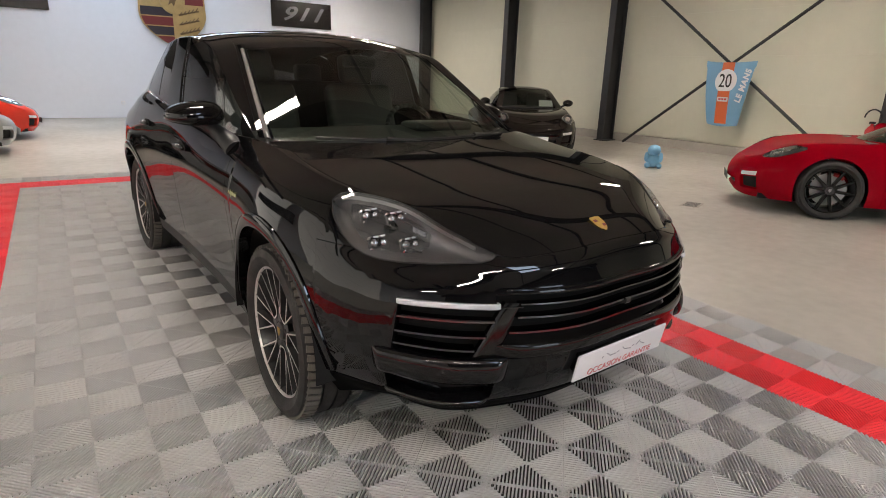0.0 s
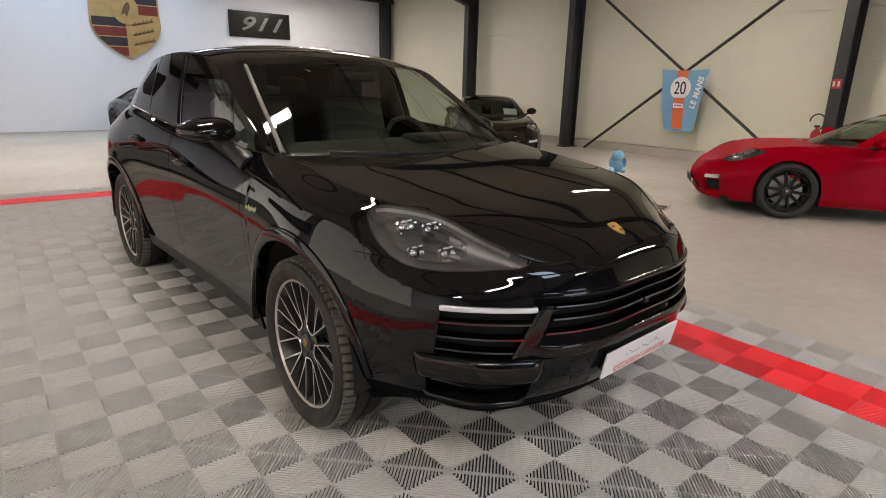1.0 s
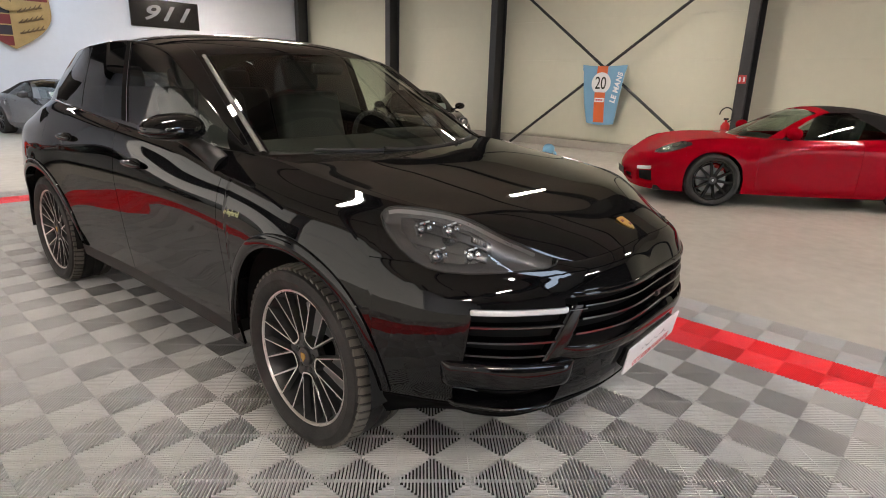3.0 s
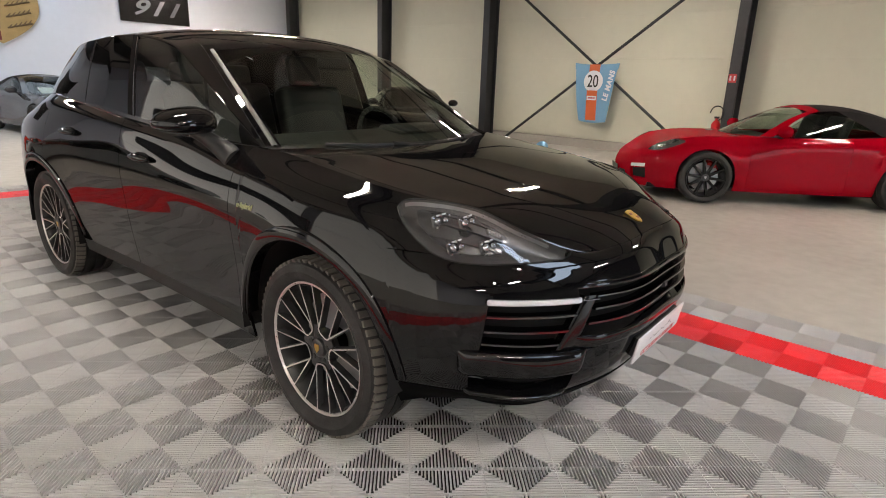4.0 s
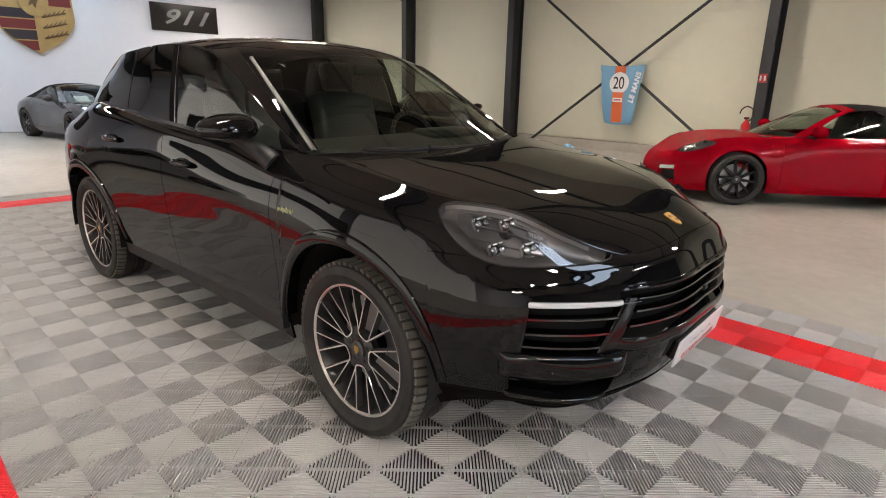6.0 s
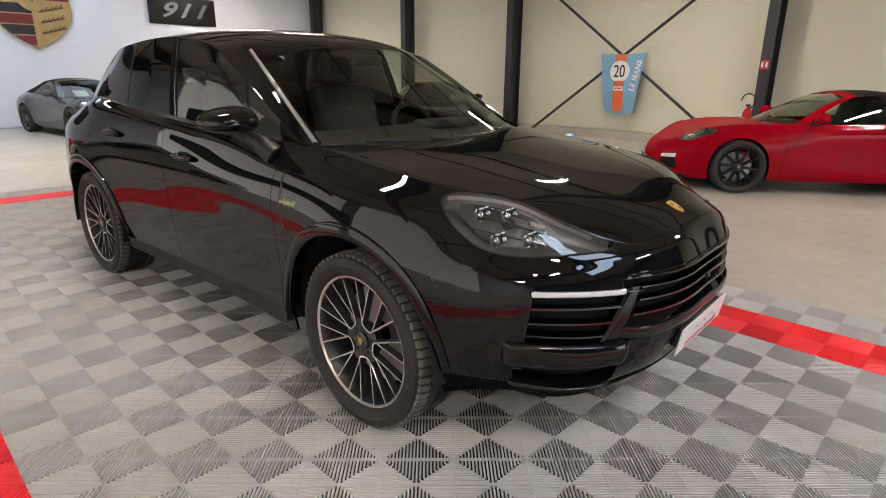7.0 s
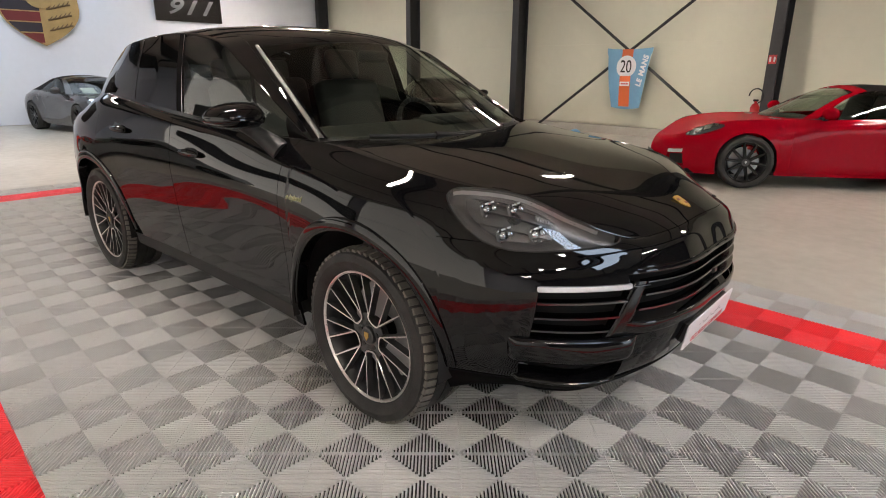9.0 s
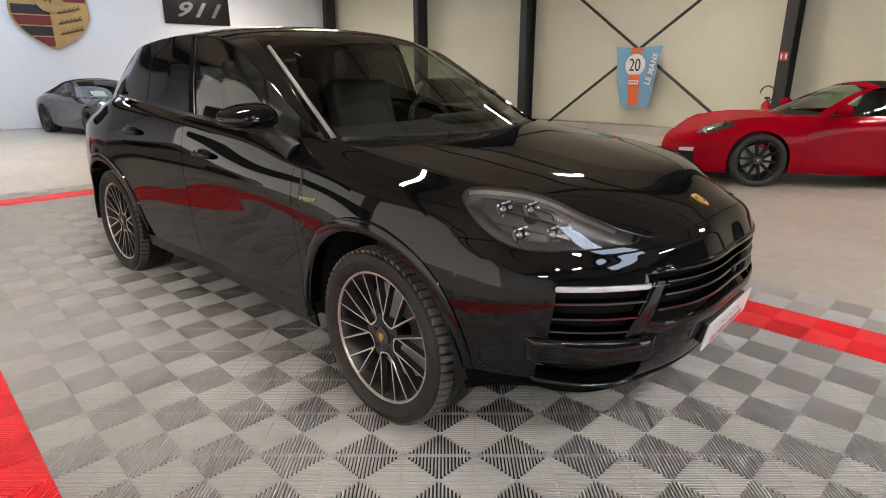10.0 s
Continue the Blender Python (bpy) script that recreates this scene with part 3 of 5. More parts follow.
rail_sill = ((0.21, 0, 0.26), (0.215, 0.24, 0.26), (0.26, 0.42, 0.26), (0.345, 0.575, 0.26), (0.50, 0.665, 0.255), (0.62, 0.755, 0.25), (0.78, 0.91, 0.24), (1.10, 0.91, 0.24), (1.5, 0.90, 0.25),
             (2.0, 0.885, 0.26), (2.8, 0.885, 0.27), (3.45, 0.895, 0.27), (3.97, 0.91, 0.28), (4.35, 0.88, 0.30), (4.58, 0.77, 0.34), (4.73, 0.46, 0.36), (4.77, 0, 0.36))
rail_low = ((0.082, 0, 0.36), (0.087, 0.25, 0.36), (0.135, 0.455, 0.36), (0.225, 0.66, 0.36), (0.40, 0.765, 0.36), (0.57, 0.85, 0.36), (0.78, 0.948, 0.37), (1.10, 0.965, 0.38), (1.5, 0.93, 0.38),
            (2.0, 0.905, 0.385), (2.8, 0.900, 0.39), (3.45, 0.918, 0.39), (3.97, 0.97, 0.40), (4.35, 0.935, 0.42), (4.620, 0.82, 0.45), (4.800, 0.49, 0.47), (4.840, 0, 0.47))
rail_mid = ((0.018, 0, 0.53), (0.023, 0.25, 0.53), (0.080, 0.46, 0.53), (0.20, 0.66, 0.53), (0.365, 0.812, 0.54), (0.55, 0.905, 0.54), (0.78, 0.958, 0.55), (1.10, 0.985, 0.56), (1.5, 0.936, 0.55),
            (2.0, 0.914, 0.55), (2.8, 0.923, 0.56), (3.45, 0.944, 0.57), (3.97, 0.992, 0.58), (4.35, 0.95, 0.60), (4.640, 0.835, 0.62), (4.830, 0.5, 0.64), (4.870, 0, 0.64))
rail_waist = ((0.015, 0, 0.72), (0.02, 0.25, 0.72), (0.085, 0.46, 0.725), (0.21, 0.66, 0.73), (0.365, 0.815, 0.735), (0.55, 0.91, 0.74), (0.78, 0.955, 0.75), (1.10, 0.988, 0.76), (1.5, 0.951, 0.74),
              (2.0, 0.934, 0.75), (2.8, 0.940, 0.76), (3.45, 0.960, 0.77), (3.97, 0.997, 0.78), (4.35, 0.955, 0.80), (4.640, 0.84, 0.83), (4.820, 0.5, 0.86), (4.860, 0, 0.86))
rail_shoulder = ((0.05, 0, 0.83), (0.055, 0.26, 0.83), (0.125, 0.46, 0.824), (0.26, 0.64, 0.826), (0.42, 0.78, 0.845), (0.60, 0.87, 0.87), (0.82, 0.928, 0.885), (1.10, 0.966, 0.885), (1.5, 0.953, 0.89),
                 (2.0, 0.948, 0.905), (2.8, 0.946, 0.93), (3.45, 0.962, 0.965), (3.97, 0.97, 0.99), (4.35, 0.92, 1.04), (4.630, 0.80, 1.05), (4.790, 0.47, 1.05), (4.830, 0, 1.05))
rail_upper = ((0.085, 0, 0.875), (0.09, 0.265, 0.87), (0.165, 0.455, 0.861), (0.30, 0.60, 0.885), (0.455, 0.715, 0.945), (0.65, 0.81, 0.98), (0.86, 0.882, 0.985), (1.12, 0.905, 1.01), (1.5, 0.903, 1.035),
              (2.0, 0.905, 1.06), (2.8, 0.915, 1.12), (3.45, 0.91, 1.165), (3.97, 0.89, 1.18), (4.33, 0.83, 1.15), (4.600, 0.72, 1.10), (4.770, 0.44, 1.16), (4.810, 0, 1.16))
rail_belt = ((0.125, 0, 0.895), (0.13, 0.27, 0.89), (0.21, 0.445, 0.866), (0.34, 0.565, 0.925), (0.50, 0.655, 1.0), (0.70, 0.75, 1.03), (0.90, 0.785, 1.055), (1.15, 0.79, 1.085), (1.48, 0.80, 1.125),
             (2.0, 0.865, 1.135), (2.8, 0.875, 1.185), (3.45, 0.86, 1.24), (3.97, 0.815, 1.265), (4.30, 0.735, 1.215), (4.550, 0.63, 1.15), (4.730, 0.40, 1.20), (4.770, 0, 1.20))
body = Skin(rail_sill, rail_low, rail_mid, rail_waist, rail_shoulder, rail_upper, rail_belt)
BP, GLOSS = M["black_paint"], M["gloss_black"]
LAMP0, LAMP1 = 2.0, 5.3  # stations of the headlamp's tip and its rear end


def lamp_low(s):
    return float(np.interp(s, (2.0, 2.15, 2.25, 2.33, 2.5, 2.8, 3.3, 3.75, 4.17, 4.45, 4.7, 4.95, 5.12, 5.22, 5.3), (5.3, 5.5, 5.28, 4.85, 4.55, 4.38, 4.16, 4.02, 3.96, 3.98, 4.07, 4.28, 4.52, 4.74, 5.12)))


def lens_hi(s):
    return float(np.interp(s, (2.0, 4.3, 4.6, 4.85, 5.05, 5.2, 5.27, 5.3), (5.98, 5.98, 5.95, 5.87, 5.74, 5.54, 5.36, 5.16)))


s_arch0, s_arch1 = body.s_at(AXLE_F - ARCH), body.s_at(AXLE_F + ARCH)
r_arch0, r_arch1 = body.s_at(AXLE_R - ARCH), body.s_at(AXLE_R + ARCH)
s_door, s_mid, s_end = body.s_at(1.62), body.s_at(2.72), body.s_at(3.80)
SEAM_K = 3.9


def bumper_top(s):
    s = abs(s)
    if s <= LAMP0:
        return 5.4 if s < LAMP0 - 0.12 else 5.4 - 0.1 * (s - LAMP0 + 0.12) / 0.12
    if s <= 4.6:
        return lamp_low(s)
    return lamp_low(4.6) + (SEAM_K - lamp_low(4.6)) * min(1, (s - 4.6) / (s_arch0 - 4.6))


GRILLE = (-2.40, 2.40, 3.06, 3.30)
INTAKE = (-3.96, 3.96, 2.05, 3.06)
LOWER = (2.35, 4.1, 1.12, 1.56)
half = lines(0.0, s_arch0, 72, 2.40, 2.35, 3.96, 4.1)
full = np.r_[-half[::-1], half[1:]]
mirror_lower = (-LOWER[1], -LOWER[0], LOWER[2], LOWER[3])
ks = np.unique(np.round(np.r_[np.linspace(0, 3.5, 30), 2.05, 3.06, 3.30, 1.12, 1.56], 4))
skin_panel("front_bumper", body, full, 0.0, 3.5, 30, BP, suv, holes=(GRILLE, INTAKE, LOWER, mirror_lower), k_stops=tuple(ks), fold=0.02)
skin_panel("front_valance", body, full, 0.0, 1.0, 8, M["matt_trim"], suv, offset=0.004, fold=0.01, label="matt black lower valance")
skin_panel("nose_band", body, full, 3.5, bumper_top, 16, BP, suv, fold=0.015)
for sgn in (-1, 1):
    S = lambda a: sgn * np.asarray(a)
    arch = arch_lo(body, (AXLE_F, AXLE_R), ARCH, HUB_UP, 0.0)
    low = lambda s: arch(abs(s))
    # fender: above the arch, from the bumper seam to the front door
    skin_panel("fender", body, S(np.r_[lines(s_arch0 + 0.001, s_arch1 - 0.001, 46), np.linspace(s_arch1, s_door - 0.004, 12)]), low, 5.98, 40, BP, suv)
    skin_panel("fender_tip", body, S(np.r_[np.linspace(4.62, 5.299, 10), np.linspace(5.301, s_arch0, 4)]), lambda s: bumper_top(s) + 0.02, lambda s: lamp_low(abs(s)) - 0.02 if abs(s) < 5.3 else 5.98, 14, BP, suv)
    skin_panel("fender_top", body, S(np.linspace(4.35, 5.3, 20)), lambda s: min(lens_hi(abs(s)) + 0.01, 5.98), 5.985, 6, BP, suv)
    skin_panel("front_door", body, S(np.linspace(s_door + 0.004, s_mid - 0.003, 26)), 0.72, 5.97, 34, BP, suv)
    skin_panel("rear_door", body, S(np.r_[np.linspace(s_mid + 0.003, r_arch0 - 0.001, 14), np.linspace(r_arch0 + 0.001, s_end, 14)]), lambda s: max(0.72, low(s)), 5.97, 34, BP, suv)
    skin_panel("rear_quarter", body, S(np.r_[np.linspace(s_end + 0.004, r_arch1 - 0.001, 16), np.linspace(r_arch1, 14.0, 12)]), lambda s: low(s), 5.97, 34, BP, suv)
    skin_panel("sill", body, S(np.linspace(s_arch1, r_arch0, 20)), 0.0, 0.70, 8, M["satin_black"], suv, label="black plastic sill")
    # wheel-arch mouldings
    for c in (AXLE_F, AXLE_R):
        pts = []
        for a in np.linspace(math.pi * 0.995, math.pi * 0.005, 48):
            row = []
            for r, out in ((ARCH - 0.004, -0.05), (ARCH - 0.004, 0.004), (ARCH + 0.004, 0.009), (ARCH + 0.040, 0.010), (ARCH + 0.050, 0.006), (ARCH + 0.053, -0.006)):
                along, up = c + r * math.cos(a), max(HUB_UP + r * math.sin(a), 0.23)
                s = body.s_at(along)
                k = body.k_at(s, up)
                row.append((body.at(S(s), k) + body.normal(S(s), k) * out)[0])
            pts.append(row)
        grid_mesh("arch_moulding", np.array(pts), BP, suv)
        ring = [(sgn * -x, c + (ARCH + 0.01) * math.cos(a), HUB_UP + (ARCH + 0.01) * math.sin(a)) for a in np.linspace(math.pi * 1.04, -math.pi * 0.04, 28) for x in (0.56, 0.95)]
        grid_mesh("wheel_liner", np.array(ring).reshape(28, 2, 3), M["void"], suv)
    skin_panel("rear_bumper", body, S(np.linspace(14.0, 16.0, 12)), 0.0, 5.97, 24, BP, suv)
part("underbody", box((1.60, 3.6, 0.06), pose(0, 2.65, 0.29)), M["void"], suv)
part("inner_body", box((1.06, 1.0, 0.55), pose(0, 0.78, 0.55)), M["void"], suv)

# bonnet: a patch between its leading edge, the wing lines and the cowl
NA, NB = 48, 41
hood_lead = lambda b: body.at(b * 1.93, b * 0 + 5.45)
hood_side = lambda a: body.at(2.0 + 6.0 * a, a * 0 + 6.0)
centre = spline(((0.108, 0.883), (0.18, 0.921), (0.30, 0.960), (0.5, 1.014), (0.9, 1.082), (1.28, 1.124)), NA)
aa, bb = np.linspace(0, 1, NA), np.linspace(0, 1, NB)
lead, side = hood_lead(bb), hood_side(aa)
side = side + (lead[-1] - side[0]) * (1 - aa[:, None]) ** 8
mid = np.stack([aa * 0, centre[:, 0], centre[:, 1]], 1)
mid = mid + (lead[0] - mid[0]) * (1 - aa[:, None]) ** 4
cowl = np.stack([bb * side[-1][0], mid[-1][1] + (side[-1][1] - mid[-1][1]) * bb**2.2, mid[-1][2] + (side[-1][2] - mid[-1][2]) * bb**2], 1)
A, B = aa[:, None, None], bb[None, :, None]
W = np.concatenate([B, B**2, B**2], -1)  # the crown is level across the middle line
across = mid[:, None] * (1 - W) + side[:, None] * W
lead_bow = lead[None] - (lead[0] * (1 - W) + lead[-1] * W)  # the bow of the leading edge dies out a short way up the bonnet
cowl_bow = cowl[None] - (cowl[0] * (1 - W) + cowl[-1] * W)
hood = across + lead_bow * (1 - A) ** 4 + cowl_bow * A**2
rise = 0.004 * np.sin(np.pi * A[..., 0]) ** 0.6 * 6.75 * B[..., 0] ** 2 * (1 - B[..., 0] ** 2) ** 2
ridge = 0.0011 * np.exp(-((B[..., 0] - 0.66 + 0.14 * (1 - A[..., 0])) / 0.17) ** 2) * np.clip(A[..., 0] * 3, 0, 1)
hood[..., 2] += rise + ridge
hood[:, -1] -= (0, 0, 0.002)
whole = np.concatenate([hood[:, ::-1] * (1, 1, 1), (hood * (-1, 1, 1))[:, 1:]], 1)
rim = whole.copy()
skirt = np.concatenate([whole[:1] - (0, -0.004, 0.012), whole], 0)
grid_mesh("bonnet", skirt, BP, suv)

# greenhouse: a centre line and an edge line from cowl to tailgate
cl = ((1.24, 1.095), (1.45, 1.220), (1.72, 1.382), (2.10, 1.600), (2.6, 1.685), (3.2, 1.70), (3.8, 1.675), (4.24, 1.605), (4.48, 1.42), (4.69, 1.20))
el = ((1.55, 0.792, 1.128), (1.69, 0.766, 1.212), (1.915, 0.716, 1.347), (2.285, 0.641, 1.563), (2.7, 0.615, 1.642), (3.2, 0.605, 1.640), (3.75, 0.60, 1.598), (4.06, 0.585, 1.525), (4.28, 0.595, 1.37), (4.44, 0.615, 1.20))
NG = 91
knots = np.arange(10.0)
cl_p, el_p = spline_at(np.array(cl), knots, np.linspace(0, 9, NG)), spline_at(np.array(el), knots, np.linspace(0, 9, NG))
for line, pts in ((cl_p, cl), (el_p, el)):
    for c in range(len(pts[0])):
        fit = np.polyfit((0, 10, 20, 30), [p[c] for p in pts[:4]], 2)
        bend = np.polyval(fit, np.arange(31))
        line[:31, c] = bend + (line[30, c] - bend[30]) * (np.arange(31) / 30) ** 2
GB = 25


def top_sheet(i0, i1, b0, b1, lift=0.0):
    """The part of the roof skin between two stations and two fractions out from the middle line."""
    rows = np.arange(i0, i1 + 1)
    b = np.linspace(b0, b1, GB)[None, :]
    x = b * el_p[rows, 1][:, None]
    y = cl_p[rows, 0][:, None] + (el_p[rows, 0] - cl_p[rows, 0])[:, None] * np.abs(b) ** 2.05
    z = cl_p[rows, 1][:, None] + (el_p[rows, 2] - cl_p[rows, 1])[:, None] * np.abs(b) ** 2.1 + lift
    return np.stack([-x, y, z], -1)


grid_mesh("windscreen", top_sheet(1, 29, -0.93, 0.93), M["glass_clear"], suv, "tinted windscreen")
grid_mesh("roof", top_sheet(29, 74, -1.0, 1.0), BP, suv)
grid_mesh("rear_window", top_sheet(74, 90, -1.0, 1.0), M["glass_dark"], suv)
for sgn in (-1, 1):
    grid_mesh("a_pillar", top_sheet(0, 30, 0.93 * sgn, 1.0 * sgn, 0.003), BP, suv)
    # side glazing between the belt line and the roof edge
    n = 70
    low_s = np.linspace(8.06, body.s_at(3.85), n)
    lowc = body.at(sgn * low_s, low_s * 0 + 6.0)
    upi = np.interp(np.linspace(0, 1, n), (0, 0.1, 0.2, 0.47, 0.75, 1.0), (0, 12, 24, 41, 53, 63))
    upc = np.stack([np.interp(upi, np.arange(NG), el_p[:, 1]) * -sgn, np.interp(upi, np.arange(NG), el_p[:, 0]), np.interp(upi, np.arange(NG), el_p[:, 2])], 1)

    def side_sheet(u0, u1, t0, t1, out=0.0, nu=24, nt=10):
        u, t = np.linspace(u0, u1, nu), np.linspace(t0, t1, nt)
        along = np.linspace(0, 1, n)
        low = np.stack([np.interp(u, along, lowc[:, c]) for c in range(3)], 1)
        up = np.stack([np.interp(u, along, upc[:, c]) for c in range(3)], 1)
        tt = t[None, :, None]
        p = low[:, None] * (1 - tt) + up[:, None] * tt
        # the panes lean in by about fifteen degrees and turn sharply under the roof edge
        over = np.clip(np.abs(low[:, 0]) - np.abs(up[:, 0]) - 0.29 * (up[:, 2] - low[:, 2]), 0, 1) * np.interp(u, (0, 0.6, 1), (1, 1, 0.4))
        lean = over[:, None] * np.minimum(t / 0.94, (1 - t) / 0.06)[None, :]
        p[..., 0] += -sgn * (lean + 0.011 * np.sin(np.pi * tt[..., 0]) + out)
        return p

    grid_mesh("window_surround", np.concatenate([side_sheet(0, 1, 0.0, 0.05, 0.0, 60, 4)], 0), M["gloss_black"], suv)
    grid_mesh("roof_side", side_sheet(0.04, 1, 0.92, 1.0, 0.001, 60, 12), BP, suv)
    grid_mesh("front_quarter_glass", side_sheet(0.10, 0.19, 0.05, 0.93), M["glass_side"], suv)
    grid_mesh("front_side_glass", side_sheet(0.20, 0.462, 0.05, 0.93), M["glass_side"], suv)
    grid_mesh("b_pillar", side_sheet(0.462, 0.492, 0.05, 0.93, 0.002), M["matt_trim"], suv)
    grid_mesh("pillar_strip", side_sheet(0.4655, 0.4675, 0.06, 0.92, 0.005, 6, 20), M["chrome"], suv, "thin bright strip on the pillar")
    grid_mesh("rear_side_glass", side_sheet(0.492, 0.73, 0.05, 0.93), M["glass_dark"], suv)
    grid_mesh("c_pillar_strip", side_sheet(0.73, 0.745, 0.05, 0.93, 0.002), M["gloss_black"], suv)

    def swept(e0, e1, t0, t1, out):
        """Side skin whose front and rear edges run slanting up the car."""
        ts = np.linspace(t0, t1, 14)
        return np.stack([side_sheet(e0(t), e1(t), t, t, out, 16, 1)[:, 0] for t in ts], 1)

    quarter_end = lambda t: 0.955 - 0.17 * max(t - 0.05, 0) ** 1.8
    grid_mesh("rear_quarter_glass", swept(lambda t: 0.745, quarter_end, 0.05, 0.93, 0.0), M["glass_dark"], suv)
    grid_mesh("window_end", swept(quarter_end, lambda t: 1.0, 0.03, 0.93, 0.001), BP, suv)
    rear_s = np.linspace(body.s_at(3.85), 14.0, 20)
    rear_low = body.at(sgn * rear_s, rear_s * 0 + 6.0)
    rear_i = np.linspace(63, 90, 20)
    rear_up = np.stack([np.interp(rear_i, np.arange(NG), el_p[:, 1]) * -sgn, np.interp(rear_i, np.arange(NG), el_p[:, 0]), np.interp(rear_i, np.arange(NG), el_p[:, 2])], 1)
    tt = np.linspace(0, 1, 10)[None, :, None]
    dp = rear_low[:, None] * (1 - tt) + rear_up[:, None] * tt
    over = np.clip(np.abs(rear_low[:, 0]) - np.abs(rear_up[:, 0]) - 0.29 * (rear_up[:, 2] - rear_low[:, 2]), 0, 1) * np.linspace(0.4, 0, 20)
    dp[..., 0] += -sgn * (over[:, None] * np.minimum(tt[0, :, 0] / 0.94, (1 - tt[0, :, 0]) / 0.06)[None, :] + 0.012 * np.sin(np.pi * tt[..., 0]))
    grid_mesh("d_pillar", dp, BP, suv)
    grid_mesh("a_pillar_foot", side_sheet(0.0, 0.10, 0.0, 0.9, 0.001), M["matt_trim"], suv)
    grid_mesh("quarter_bar", side_sheet(0.19, 0.20, 0.05, 0.93, 0.002), M["gloss_black"], suv)

# wheels, the front pair turned slightly
STEER = -2
for x, y, steer in ((-1, AXLE_F, STEER), (1, AXLE_F, STEER), (-1, AXLE_R, 0), (1, AXLE_R, 0)):
    flip = 0 if x < 0 else 180
    make_wheel(suv, pose(x * 0.815, y - (0.036 if y < 2 else 0), HUB_UP - 0.008, 0, 0, flip + steer), 0.377, 0.283, 0.275, 5, M["caliper_green"])


# ---- SUV: front, lamps, mirrors, cabin ----
GB_ = M["gloss_black"]
# grille and intakes: black sheet behind that paints the cavity's shade, slats across, slanted body-coloured pillars
# between
def skin_patch(name, low, high, k0, k1, out, inn, material, parent, n=10):
    """A closed piece between k0 and k1 whose ends slant from low = (s0, s1) to high = (s0, s1)."""
    rows = []
    for f in np.linspace(0, 1, n):
        s = np.linspace(low[0] + (high[0] - low[0]) * f, low[1] + (high[1] - low[1]) * f, n)
        k = s * 0 + k0 + (k1 - k0) * f
        u = np.linspace(-1, 1, n)
        dip = 0.006 * np.abs(u) ** 6
        outer = body.at(s, k) - body.normal(s, k) * (out + dip)[:, None]
        a, c = body.at(s[0], k[0]) - body.normal(s[0], k[0]) * inn, body.at(s[-1], k[0]) - body.normal(s[-1], k[0]) * inn
        rows.append(np.concatenate([a, outer, c]))
    return grid_mesh(name, np.array(rows), material, parent, sharp=40)


def skin_lip(name, s0, s1, k0, k1, out, material, parent, n=40, label=""):
    """A rounded blade that stands proud of the skin and runs out at its ends."""
    s = np.linspace(s0, s1, n)
    run = np.sin(np.clip((1 - np.abs(np.linspace(-1, 1, n))) / 0.22, 0, 1) * math.pi / 2)
    t = np.linspace(0, math.pi, 11)
    rows = [body.at(s, s * 0 + (k0 + k1) / 2 - (k1 - k0) / 2 * math.cos(a)) + body.normal(s, s * 0 + (k0 + k1) / 2) * ((out * math.sin(a) ** 0.6 + 0.012) * run - 0.012)[:, None] for a in t]
    return grid_mesh(name, np.array(rows).transpose(1, 0, 2), material, parent, label)


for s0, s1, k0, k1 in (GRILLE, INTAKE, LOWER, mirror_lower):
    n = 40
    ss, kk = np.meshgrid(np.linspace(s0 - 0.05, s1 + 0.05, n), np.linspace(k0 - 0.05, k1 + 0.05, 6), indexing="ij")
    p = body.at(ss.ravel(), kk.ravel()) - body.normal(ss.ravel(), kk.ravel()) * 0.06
    grid_mesh("cavity", p.reshape(n, 6, 3), M["void"], suv, "black sheet behind the air intake, shade put into its colour")
for k, e in ((2.50, 2.22), (2.76, 2.10), (3.03, 2.05)):
    skin_bar("grille_slat", body, -e, e, k - 0.03, k + 0.03, 0.006, 0.05, M["dark_chrome"], suv, 44)
for sgn in (-1, 1):
    for k, e in ((2.19, 2.70), (2.42, 2.55), (2.68, 2.42)):
        skin_bar("intake_slat", body, sgn * e, sgn * 3.94, k - 0.028, k + 0.028, 0.006, 0.05, M["dark_chrome"], suv, 28)
    skin_bar("daytime_light", body, sgn * 2.34, sgn * 3.88, 2.92, 3.04, -0.006, 0.04, M["drl"], suv, 30, 0.012, label="white daytime running light strip")
    skin_bar("intake_trim", body, sgn * 2.02, sgn * 2.36, 2.95, 2.975, 0.004, 0.03, M["dark_chrome"], suv, 12)
    skin_patch("grille_pillar", (sgn * 2.38, sgn * 2.72), (sgn * 2.02, sgn * 2.26), 2.06, 3.06, 0.010, 0.05, GB_, suv)
    skin_patch("corner_blade", (sgn * 3.93, sgn * 4.0), (sgn * 3.80, sgn * 4.0), 2.05, 3.07, 0.0, 0.05, BP, suv)
    skin_lip("intake_lip", sgn * 2.15, sgn * 4.35, 1.57, 2.07, 0.024, BP, suv)
    skin_lip("lower_lip", sgn * 2.30, sgn * 4.25, 1.02, 1.13, 0.016, GB_, suv)
skin_lip("grille_lip", -2.44, 2.44, 2.06, 2.30, 0.008, BP, suv, 60)
skin_lip("grille_brow", -2.5, 2.5, 3.28, 3.46, 0.006, BP, suv, 60)
skin_bar("front_lip", body, -4.2, 4.2, 0.22, 0.40, -0.012, 0.05, M["matt_trim"], suv, 60, 0.03)
skin_bar("grille_camera", body, -0.05, 0.05, 2.66, 2.78, 0.0, 0.03, M["satin_black"], suv, 4)

